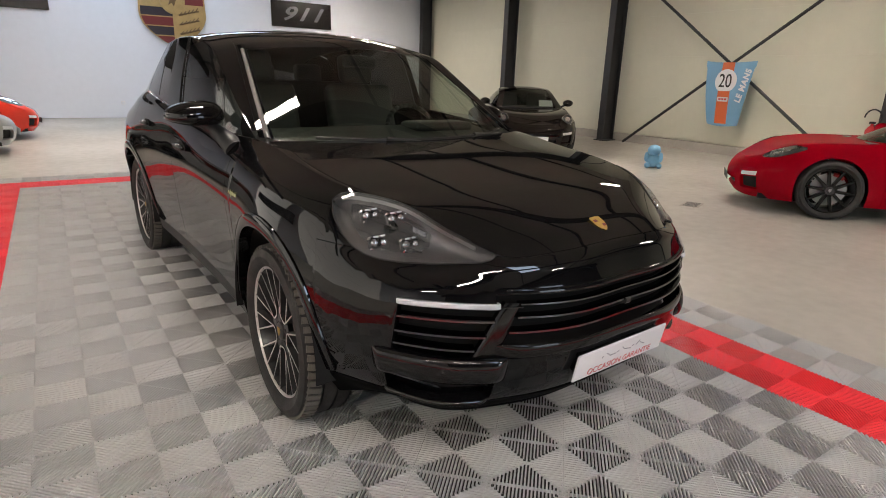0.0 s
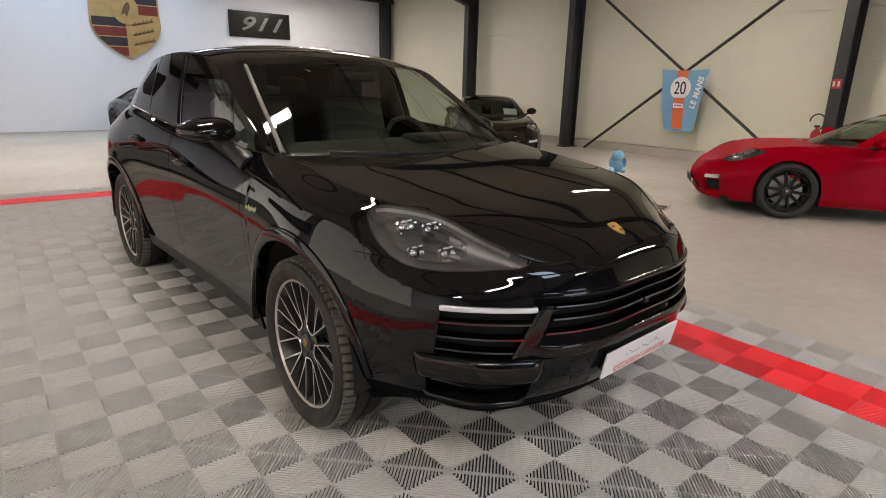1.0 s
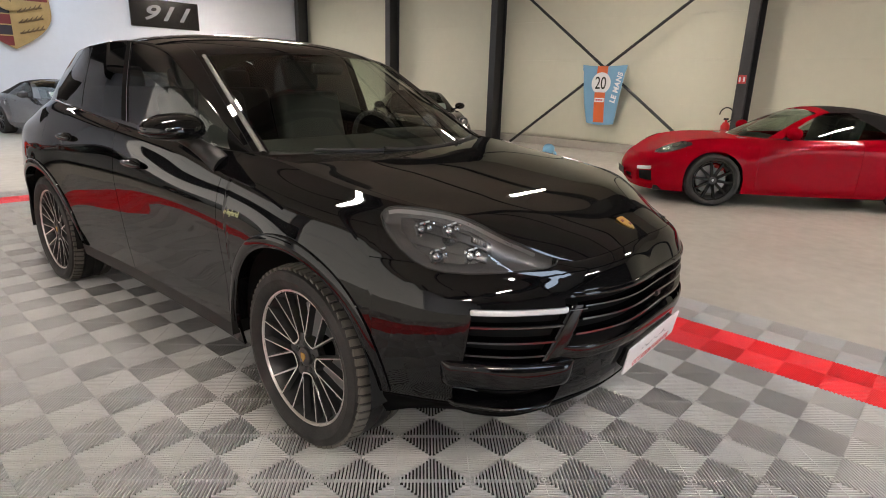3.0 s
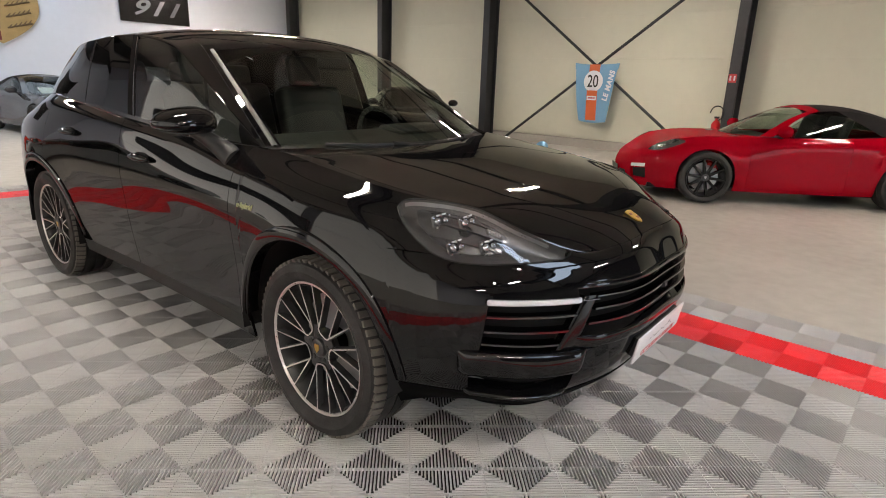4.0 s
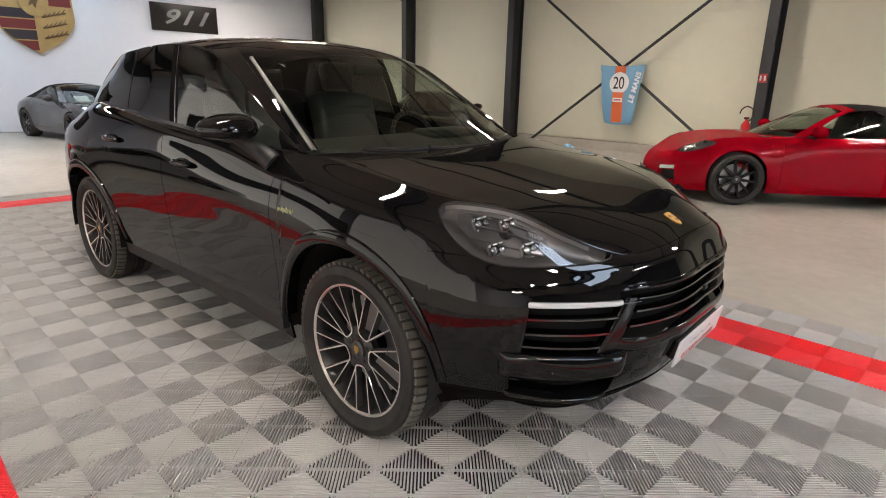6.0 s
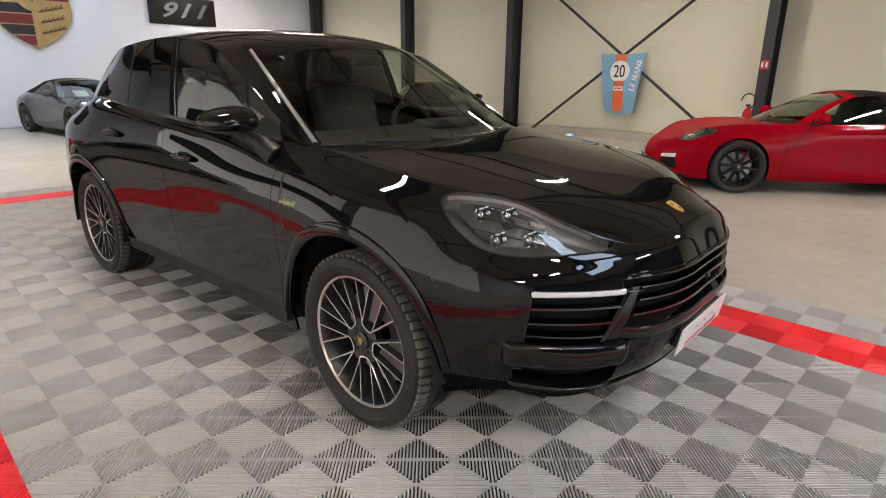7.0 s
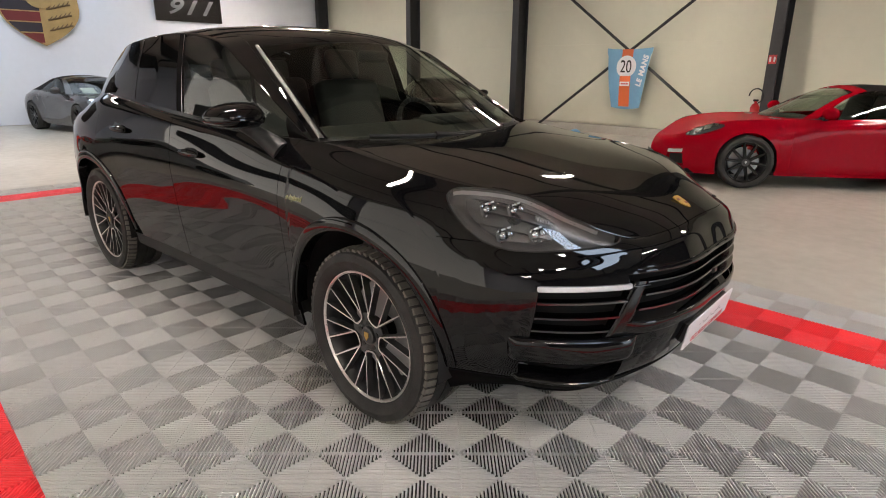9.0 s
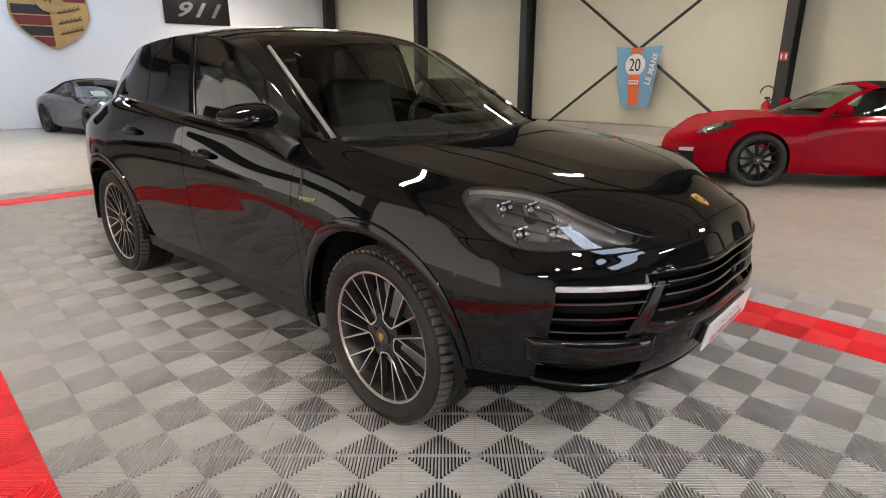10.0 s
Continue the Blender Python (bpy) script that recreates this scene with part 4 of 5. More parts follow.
# show plate under the grille
plate = new("show_plate")
plate.parent, plate.matrix_local = suv, pose(0, 0.012, 0.467, 10, 0, 0)
part("board", box((0.525, 0.008, 0.112), None, 0.003, 1), M["white"], plate, "white show plate with red lettering")
part("bracket", box((0.46, 0.04, 0.08), pose(0, 0.025, 0)), M["satin_black"], plate)


def text_part(name, words, size, m, material, parent, depth=0.0006, align="CENTER", shear=0.0, space=1.0, bold=0.0):
    """Lettering as a mesh, in the plane of m's x and y."""
    cu = bpy.data.curves.new(name, "FONT")
    cu.body, cu.size, cu.extrude, cu.align_x, cu.align_y, cu.shear, cu.space_character = words, size, depth, align, "CENTER", shear, space
    cu.offset = bold
    tmp = bpy.data.objects.new(name, cu)
    scene.collection.objects.link(tmp)
    me = bpy.data.meshes.new_from_object(tmp.evaluated_get(bpy.context.evaluated_depsgraph_get()))
    bpy.data.objects.remove(tmp)
    bpy.data.curves.remove(cu)
    me.materials.clear()
    me.materials.append(material)
    ob = new(name, me)
    ob.parent, ob.matrix_local = parent, m
    return ob


text_part("lettering", "OCCASION GARANTIE", 0.037, pose(0, -0.0048, -0.034, 90, 0, 0), M["red_ink"], plate)
for i in range(9):
    part("script_bar", box((0.010 + 0.014 * ((i * 7) % 3), 0.0012, 0.003), pose(-0.12 + 0.03 * i, -0.0047, 0.012 + 0.006 * math.sin(i * 2.1), 0, -40 + 13 * ((i * 5) % 7), 0)), M["grey_ink"], plate)

# bonnet emblem
emb = new("emblem")
emb.parent, emb.matrix_local = suv, pose(0, 0.178, 0.9245, 26, 0, 0)
part("shield", slab([(-0.027, 0.034), (0, 0.037), (0.027, 0.034), (0.028, 0.0), (0.018, -0.024), (0, -0.04), (-0.018, -0.024), (-0.028, 0.0)], 0, 0.004), M["gold"], emb, "gold shield emblem")
for sx in (-1, 1):
    part("shield_band", box((0.018, 0.012, 0.0012), pose(sx * 0.012, -sx * 0.013, 0.0046)), M["shield_red"], emb)

# headlamps: clear lens over four small lamps in a dark bowl
for sgn in (-1, 1):
    lamp = new("headlight")
    lamp.parent = suv
    lamp["label"] = "clear-lens LED headlight with four small projectors"
    sl = np.linspace(LAMP0 + 0.20, LAMP1 - 0.005, 60)
    rows = []
    for d in (-0.003, 0.045):
        pts = []
        for s in sl:
            lo_, hi_ = min(lamp_low(s), lens_hi(s) - 0.02), lens_hi(s)
            k = np.linspace(lo_, hi_, 12)
            a = np.sin(np.linspace(0, np.pi, 12)) ** 0.5
            pts.append(body.at(sgn * s + k * 0, k) - body.normal(sgn * s + k * 0, k) * (d if d < 0 else d * a[:, None]))
        rows.append(np.array(pts))
    grid_mesh("lens", rows[0], M["lens"], lamp)
    grid_mesh("bowl", rows[1], M["lamp_bowl"], lamp)
    edge = np.concatenate([rows[0][:, 0], rows[0][::-1, -1]])
    bm = bmesh.new()
    for a, c in zip(edge[:-1], edge[1:]):
        if 1e-4 < np.linalg.norm(a - c) < 0.08:
            add_tube(bm, a, c, 0.0028, 6)
    part("seal", bm, M["satin_black"], lamp)
    # smoked plate that carries the lamps, and a pale inner rim along the lens
    pts = []
    for s in np.linspace(3.40, 4.98, 24):
        lo_, hi_ = lamp_low(s), lens_hi(s)
        pinch = 0.16 + 0.22 * abs((s - 4.19) / 0.79) ** 4
        k = np.linspace(lo_ + (hi_ - lo_) * pinch, hi_ - (hi_ - lo_) * pinch * 0.7, 9)
        pts.append(body.at(sgn * s + k * 0, k) - body.normal(sgn * s + k * 0, k) * (0.026 + 0.004 * np.sin(k * 9))[:, None])
    grid_mesh("lamp_plate", np.array(pts), M["dark_bowl"], lamp)
    ring = []
    for s in np.linspace(2.55, 5.2, 50):
        lo_, hi_ = lamp_low(s), lens_hi(s)
        k = np.array([hi_ - 0.05 - 0.05 * (hi_ - lo_), hi_ - 0.03 - 0.02 * (hi_ - lo_)])
        ring.append(body.at(sgn * s + k * 0, k) - body.normal(sgn * s + k * 0, k) * np.array([[0.020], [0.006]]))
    grid_mesh("inner_rim", np.array(ring), M["lamp_rim"], lamp)
    ring = []
    for s in np.linspace(2.6, 5.15, 50):
        lo_, hi_ = lamp_low(s), lens_hi(s)
        k = np.array([lo_ + 0.02 * (hi_ - lo_), lo_ + 0.11 * (hi_ - lo_)])
        ring.append(body.at(sgn * s + k * 0, k) - body.normal(sgn * s + k * 0, k) * np.array([[0.006], [0.022]]))
    grid_mesh("lower_rim", np.array(ring), M["lamp_bowl"], lamp)
    for i in range(3):
        k = 4.55 + 0.42 * i
        s0, s1 = 3.50, 4.75
        skin_bar("lamp_fin", body, sgn * s0, sgn * s1, k - 0.03, k + 0.03, 0.016, 0.03, M["dark_bowl"], lamp, 16)
    for s, k in ((4.60, 5.15), (4.15, 5.45), (4.30, 4.42), (3.75, 4.68)):
        q, nn = body.at(sgn * s, k)[0], body.normal(sgn * s, k)[0]
        aim = Vector((0, -0.96, 0.12)).normalized() + Vector(nn) * 0.5
        mm = Matrix.Translation(Vector(q) - Vector(nn) * 0.031) @ aim.to_track_quat("Z", "Y").to_matrix().to_4x4()
        part("lamp_pod", box((0.074, 0.050, 0.020), mm, 0.010, 2), M["dark_bowl"], lamp)
        part("pod_face", box((0.060, 0.034, 0.006), mm @ pose(0, 0, 0.009), 0.003, 1), M["gloss_black"], lamp)
        for dx in (-0.017, 0.017):
            bm = bmesh.new()
            bmesh.ops.create_uvsphere(bm, u_segments=14, v_segments=8, radius=0.014, matrix=mm @ pose(dx, -0.002, 0.010))
            part("projector", bm, M["bulb"], lamp, smooth=True)
        part("light_bar", box((0.044, 0.006, 0.005), mm @ pose(0.002, 0.020, 0.012, 0, 0, 6), 0.002, 1), M["drl"], lamp)
        for dx, dy, tilt in ((-0.036, 0.014, 30), (0.036, 0.012, -24), (0.0, 0.018, 12), (-0.028, -0.024, 50), (0.006, -0.026, -40), (0.034, -0.022, 20)):
            part("facet", box((0.013, 0.010, 0.007), mm @ pose(dx, dy, 0.014, tilt, 24 - tilt, 40), 0.003, 1), M["chrome"], lamp)
    q, nn = body.at(sgn * 4.17, 4.92)[0], body.normal(sgn * 4.17, 4.92)[0]
    bm = bmesh.new()
    bmesh.ops.create_uvsphere(bm, u_segments=18, v_segments=10, radius=0.036, matrix=pose(*(q - nn * 0.052)))
    part("centre_lens", bm, M["gloss_black"], lamp, smooth=True)
    for i in range(6):
        s = 3.52 + 0.05 * i
        k = lamp_low(s) + (lens_hi(s) - lamp_low(s)) * 0.62
        q = body.at(sgn * s, k)[0] - body.normal(sgn * s, k)[0] * 0.02
        part("light_rib", box((0.005, 0.01, 0.02), pose(*q)), M["bulb"], lamp)

# mirrors
for sgn in (-1, 1):
    mir = new("door_mirror")
    # the far mirror is folded back along the door
    mir.parent, mir.matrix_local = suv, pose(-sgn * 0.995, 1.87, 1.213) if sgn > 0 else pose(0.955, 2.02, 1.18, 0, 0, 72)
    bm = bmesh.new()
    bmesh.ops.create_uvsphere(bm, u_segments=28, v_segments=18, radius=1.0)
    for v in bm.verts:
        x, y, z = v.co
        sq = lambda c, e: math.copysign(abs(c) ** e, c)
        v.co = (sq(x, 0.8) * 0.135, sq(y, 0.85) * (0.15 if y < 0 else 0.05), sq(z, 0.85) * (0.070 if z > 0 else 0.046) * (1.0 + 0.22 * x * sgn))
    part("housing", bm, BP, mir, smooth=True)
    bm = bmesh.new()
    bmesh.ops.create_circle(bm, cap_ends=True, segments=28, radius=1.0, matrix=pose(0, 0.051, 0, 90, 0, 0) @ Matrix.Diagonal((0.095, 0.05, 1, 1)))
    part("mirror_glass", bm, M["chrome"], mir)
    bm = bmesh.new()
    # a short arm that sweeps down and forward to the door
    stops = ((0.035, -0.03, -0.025, 0.034), (0.075, -0.06, -0.060, 0.034), (0.105, -0.10, -0.095, 0.040), (0.125, -0.14, -0.125, 0.048), (0.135, -0.18, -0.150, 0.052))
    for (x0, y0, z0, r0), (x1, y1, z1, r1) in zip(stops[:-1], stops[1:]):
        add_tube(bm, (sgn * x0, y0, z0), (sgn * x1, y1, z1), r0, 14, r1)
    part("mirror_foot", bm, M["satin_black"], mir, smooth=True, sharp=60)
    part("indicator", box((0.10, 0.012, 0.010), pose(-sgn * 0.03, -0.122, 0.012, 0, 0, sgn * 18), 0.003, 1), M["rim_dark"], mir)
    # door handles
    for along, up in ((2.46, 0.992), (3.40, 1.055)):
        s = body.s_at(along)
        k = body.k_at(s, up)
        q, nn = body.at(sgn * s, k)[0], body.normal(sgn * s, k)[0]
        hd = new("door_handle")
        hd.parent, hd.matrix_local = suv, Matrix.Translation(q)
        bm = bmesh.new()
        bmesh.ops.create_uvsphere(bm, u_segments=20, v_segments=12, radius=1.0, matrix=Matrix.Diagonal((0.022, 0.115, 0.021, 1)))
        bmesh.ops.translate(bm, verts=bm.verts, vec=tuple(nn * 0.020))
        part("grip", bm, BP, hd, smooth=True)
        # flat black ellipse on the door paints the shaded hollow behind the grip
        bm = bmesh.new()
        bmesh.ops.create_uvsphere(bm, u_segments=20, v_segments=10, radius=1.0, matrix=Matrix.Diagonal((0.004, 0.085, 0.032, 1)))
        part("recess", bm, M["void"], hd, smooth=True)
    # strip below the side windows: black in front, the rear length's highlight put into a bright finish
    for st, finish in ((np.linspace(9.0, s_mid, 16), GB_), (np.linspace(s_mid + 0.01, body.s_at(3.83), 24), M["belt_highlight"])):
        pts = np.stack([body.at(sgn * st, st * 0 + k) + body.normal(sgn * st, st * 0 + 5.93) * d for k, d in ((5.90, -0.002), (5.915, 0.006), (5.95, 0.010), (5.985, 0.008), (6.0, 0.0))], 1)
        grid_mesh("belt_strip", pts, finish, suv)
    # side lettering on the front wing
    s = body.s_at(1.49)
    k = body.k_at(s, 0.895)
    q, nn = body.at(sgn * s, k)[0], Vector(body.normal(sgn * s, k)[0])
    xax = Vector((0, -1, 0)) if sgn > 0 else Vector((0, 1, 0))
    yax = nn.cross(xax)
    xax = yax.cross(nn)
    mm = Matrix((( xax.x, yax.x, nn.x, q[0] + nn.x * 0.002), (xax.y, yax.y, nn.y, q[1] + nn.y * 0.002), (xax.z, yax.z, nn.z, q[2] + nn.z * 0.002), (0, 0, 0, 1)))
    text_part("wing_lettering", "e-hybrid", 0.035, mm, M["wing_badge"], suv, 0.001, shear=0.25)

# cowl, wipers and bright windscreen edges
cw = top_sheet(0, 3, -0.97, 0.97, -0.006)
cw[0, :, 1] -= 0.05 + 0.07 * np.linspace(-1, 1, GB) ** 2
cw[0, :, 2] -= 0.035
grid_mesh("cowl", cw, M["satin_black"], suv)


def ws_point(i, b, lift):
    y = cl_p[i, 0] + (el_p[i, 0] - cl_p[i, 0]) * abs(b) ** 2.05
    z = cl_p[i, 1] + (el_p[i, 2] - cl_p[i, 1]) * abs(b) ** 2.1
    return Vector((b * el_p[i, 1], y - lift * 0.5, z + lift * 0.8))


for b0, b1 in ((-0.72, 0.08), (0.0, 0.80)):
    bm = bmesh.new()
    for j in range(12):
        u0, u1 = b0 + (b1 - b0) * j / 12, b0 + (b1 - b0) * (j + 1) / 12
        add_tube(bm, ws_point(2, u0, 0.012), ws_point(2, u1, 0.012), 0.008, 6)
    add_tube(bm, ws_point(2, (b0 + b1) / 2, 0.02), ws_point(0, b1, 0.0), 0.011, 8)
    part("wiper", bm, M["satin_black"], suv)
for sgn in (-1, 1):
    ed = np.array([[ws_point(i, sgn * 0.942, 0.002), ws_point(i, sgn * 0.950, 0.009), ws_point(i, sgn * 0.964, 0.010), ws_point(i, sgn * 0.972, 0.003)] for i in range(0, 30)])
    grid_mesh("windscreen_trim", ed, M["satin_alu"] if sgn < 0 else GB_, suv)

# cabin: floor, dashboard, steering wheel, seats, headliner
part("cabin_floor", box((1.5, 3.0, 0.05), pose(0, 2.9, 0.45)), M["leather"], suv)
bm = bmesh.new()
add_box(bm, (1.44, 0.42, 0.20), pose(0, 1.66, 1.03, 8), 0.06, 4)
add_box(bm, (0.42, 0.20, 0.06), pose(0.36, 1.72, 1.145), 0.03, 3)
add_box(bm, (0.30, 0.6, 0.35), pose(0, 2.0, 0.80), 0.05, 3)
part("dashboard", bm, M["leather"], suv, smooth=True, sharp=60)
sw = new("steering_wheel")
sw.parent, sw.matrix_local = suv, pose(0.36, 1.98, 1.08, 66, 0, 0)
bm = bmesh.new()
for i in range(32):
    a, b2 = 2 * math.pi * i / 32, 2 * math.pi * (i + 1) / 32
    add_tube(bm, (0.185 * math.cos(a), 0.185 * math.sin(a), 0), (0.185 * math.cos(b2), 0.185 * math.sin(b2), 0), 0.015, 8)
part("wheel_rim", bm, M["leather"], sw, smooth=True)
bm = bmesh.new()
add_box(bm, (0.34, 0.05, 0.02), None, 0.008, 2)
add_box(bm, (0.05, 0.18, 0.02), pose(0, -0.09, 0), 0.008, 2)
add_box(bm, (0.14, 0.12, 0.05), None, 0.02, 3)
part("wheel_spokes", bm, M["satin_black"], sw)


def seat(x, y, wide):
    s = new("seat")
    s.parent, s.matrix_local = suv, pose(x, y, 0.50)
    part("cushion", box((wide, 0.52, 0.18), pose(0, 0, 0.16, 6), 0.06, 4), M["leather_light"], s, smooth=True)
    part("backrest", box((wide, 0.16, 0.66), pose(0, 0.32, 0.54, -16), 0.06, 4), M["leather_light"], s, smooth=True)
    if wide < 0.8:
        part("headrest", box((0.26, 0.10, 0.20), pose(0, 0.44, 0.965, -12), 0.045, 4), M["leather_light"], s, smooth=True)
    else:
        for q in (-0.42, 0, 0.42):
            part("headrest", box((0.24, 0.09, 0.16), pose(q, 0.42, 0.92, -12), 0.04, 4), M["leather_light"], s, smooth=True)


seat(-0.38, 2.35, 0.52)
seat(0.38, 2.35, 0.52)
seat(0, 3.30, 1.36)
part("rear_view_mirror", box((0.22, 0.03, 0.065), pose(0, 2.02, 1.50, 10), 0.02, 3), M["satin_black"], suv, smooth=True)
hl = top_sheet(31, 76, -0.93, 0.93, -0.035)
grid_mesh("headliner", hl, M["leather"], suv)


# ---- low sports cars standing about the hall ----
sp_sill = ((0.10, 0, 0.15), (0.13, 0.30, 0.15), (0.22, 0.54, 0.15), (0.38, 0.73, 0.16), (0.66, 0.82, 0.16), (1.0, 0.84, 0.17), (1.45, 0.83, 0.17), (2.1, 0.83, 0.17), (2.8, 0.84, 0.18),
           (3.4, 0.86, 0.20), (3.9, 0.83, 0.22), (4.2, 0.68, 0.25), (4.40, 0.38, 0.26), (4.42, 0, 0.26))
sp_low = ((0.02, 0, 0.26), (0.05, 0.31, 0.26), (0.15, 0.57, 0.26), (0.33, 0.77, 0.27), (0.64, 0.865, 0.28), (1.0, 0.89, 0.30), (1.45, 0.865, 0.28), (2.1, 0.86, 0.28), (2.8, 0.87, 0.28),
          (3.4, 0.91, 0.30), (3.9, 0.88, 0.30), (4.28, 0.73, 0.32), (4.46, 0.40, 0.33), (4.48, 0, 0.33))
sp_mid = ((0.0, 0, 0.40), (0.03, 0.31, 0.40), (0.13, 0.58, 0.42), (0.31, 0.78, 0.45), (0.63, 0.875, 0.52), (1.0, 0.905, 0.58), (1.45, 0.885, 0.56), (2.1, 0.862, 0.56), (2.8, 0.88, 0.58),
          (3.4, 0.93, 0.62), (3.9, 0.90, 0.58), (4.30, 0.75, 0.52), (4.50, 0.40, 0.50), (4.52, 0, 0.50))
sp_high = ((0.06, 0, 0.53), (0.08, 0.31, 0.53), (0.18, 0.57, 0.56), (0.36, 0.75, 0.61), (0.65, 0.82, 0.69), (1.0, 0.84, 0.75), (1.45, 0.855, 0.75), (2.1, 0.865, 0.77), (2.8, 0.88, 0.80),
           (3.4, 0.90, 0.83), (3.9, 0.85, 0.80), (4.28, 0.71, 0.74), (4.46, 0.38, 0.70), (4.48, 0, 0.70))
sp_belt = ((0.14, 0, 0.60), (0.17, 0.30, 0.61), (0.28, 0.52, 0.66), (0.45, 0.64, 0.745), (0.66, 0.70, 0.815), (1.0, 0.73, 0.86), (1.45, 0.76, 0.87), (2.1, 0.80, 0.885), (2.8, 0.80, 0.915),
           (3.4, 0.76, 0.95), (3.9, 0.70, 0.92), (4.25, 0.60, 0.86), (4.42, 0.35, 0.82), (4.44, 0, 0.82))
sp_mid_line = ((1.36, 0.86), (1.62, 1.0), (2.0, 1.18), (2.42, 1.285), (2.9, 1.275), (3.4, 1.15), (3.9, 0.97), (4.38, 0.825))
sp_edge_line = ((1.52, 0.71, 0.875), (1.72, 0.67, 0.985), (2.06, 0.60, 1.145), (2.45, 0.56, 1.235), (2.9, 0.55, 1.215), (3.38, 0.56, 1.09), (3.82, 0.58, 0.965), (4.15, 0.58, 0.88))
# the open cars have an upright, strongly bowed windscreen
sp_soft_edge_line = ((1.80, 0.745, 0.882), (1.92, 0.70, 0.972), (2.14, 0.63, 1.125), (2.42, 0.57, 1.222)) + sp_edge_line[4:]
sp_skin = Skin(sp_sill, sp_low, sp_mid, sp_high, sp_belt)


def sports_car(at, paint, label, top, lamps="long", caliper="caliper_red", plate_white=False, sheet_at=0.0):
    """A rear-engined coupe or soft-top: body panels, glasshouse, lamps, mirrors and wheels."""
    car = thing("sports_car", at, label, "car", "sports cars")
    k, P = sp_skin, M[paint]
    soft = top == "soft"
    edge_line, screen_edge, bow, pillar = (sp_soft_edge_line, 1.82, 0.43, 0.86) if soft else (sp_edge_line, 1.52, 0.10, 0.81)
    f, r, rad, up = 1.0, 3.45, 0.372, 0.335
    a0, a1, b0, b1 = k.s_at(f - rad), k.s_at(f + rad), k.s_at(r - rad), k.s_at(r + rad)
    door0, door1 = k.s_at(1.52), k.s_at(2.72)
    hole = (1.75, 2.75, 0.9, 1.85)
    lower = (-1.3, 1.3, 0.75, 1.5)
    half = lines(0, a0, 34, 1.3, 1.75, 2.75)
    skin_panel("front_bumper", k, np.r_[-half[::-1], half[1:]], 0.0, 3.0, 22, P, car, holes=(hole, (-2.75, -1.75, 0.9, 1.85), lower), k_stops=(0.9, 1.85, 0.75, 1.5), fold=0.015)
    skin_panel("nose", k, np.r_[-half[::-1], half[1:]], 3.0, 4.0, 8, P, car, fold=0.01)
    # black sheets close behind the openings, coloured as the shade inside
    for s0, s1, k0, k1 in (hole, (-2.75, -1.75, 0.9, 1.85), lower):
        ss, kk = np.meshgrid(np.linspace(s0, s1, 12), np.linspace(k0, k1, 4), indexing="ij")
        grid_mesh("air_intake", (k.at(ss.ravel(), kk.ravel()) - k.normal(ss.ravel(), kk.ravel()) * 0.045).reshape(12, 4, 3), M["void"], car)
    for sgn in (-1, 1):
        S = lambda a: sgn * np.asarray(a)
        arch = arch_lo(k, (f, r), rad, up, 0.0)
        low = lambda s: arch(abs(s))
        skin_panel("fender", k, S(np.r_[lines(a0 + 0.001, a1 - 0.001, 30), np.linspace(a1, door0 - 0.003, 3)]), low, 4.0, 20, P, car)
        skin_panel("door", k, S(np.linspace(door0 + 0.003, door1 - 0.003, 16)), 0.5, 4.0, 20, P, car)
        skin_panel("sill", k, S(np.linspace(door0, door1, 14)), 0.0, 0.48, 6, P, car)
        skin_panel("rear_quarter", k, S(np.r_[np.linspace(door1 + 0.003, b0 - 0.001, 5), np.linspace(b0 + 0.001, b1 - 0.001, 26), np.linspace(b1, 13, 20)]), low, 4.0, 20, P, car)
        for c in (f, r):
            ring = [(-sgn * x, c + (rad + 0.012) * math.cos(a), up + (rad + 0.012) * math.sin(a)) for a in np.linspace(math.pi * 1.1, -math.pi * 0.1, 24) for x in (0.55, 0.86)]
            grid_mesh("wheel_liner", np.array(ring).reshape(24, 2, 3), M["void"], car)
            make_wheel(car, pose(-sgn * 0.79, c, up + 0.001, 0, 0, 0 if sgn > 0 else 180), 0.338, 0.256, 0.235 if c == f else 0.28, 10, M[caliper], "straight")
        # lamps
        hl = new("headlight")
        hl.parent = car
        if lamps == "long":
            sl = np.linspace(2.35, 4.2, 18)
            pts = []
            for s in sl:
                x = (s - 2.35) / 1.85
                mid_k, hw = 3.72 - 0.10 * x, 0.42 * math.sin(math.pi * (0.06 + 0.90 * x)) ** 0.7
                kk = np.linspace(mid_k - hw, min(3.98, mid_k + hw), 8)
                pts.append(k.at(sgn * s + kk * 0, kk) + k.normal(sgn * s + kk * 0, np.minimum(kk, 3.9)) * 0.006)
            grid_mesh("lens", np.array(pts), M["dark_bowl"], hl)
            pts, up_out = np.array(pts), np.array([-sgn * 0.003, -0.004, 0.005])
            for i0, i1, j0, j1 in ((5, 8, 2, 4), (9, 12, 3, 6), (12, 15, 4, 6)):
                grid_mesh("projector", pts[i0:i1 + 1, j0:j1 + 1] + up_out, M["bulb"], hl)
            grid_mesh("light_strip", pts[3:16, 6:8] + up_out, M["chrome"], hl, "bright rim strip inside the lamp")
        else:
            q = k.at(sgn * 2.75, 3.75)[0]
            mm = Matrix.Translation(Vector(q) + Vector((0, -0.02, 0.0))) @ pose(0, 0, 0, 66, 0, 0)
            bm = bmesh.new()
            bmesh.ops.create_uvsphere(bm, u_segments=20, v_segments=10, radius=1.0, matrix=mm @ Matrix.Diagonal((0.098, 0.108, 0.05, 1)))
            part("lens", bm, M["dark_bowl"], hl, smooth=True)
            bm = bmesh.new()
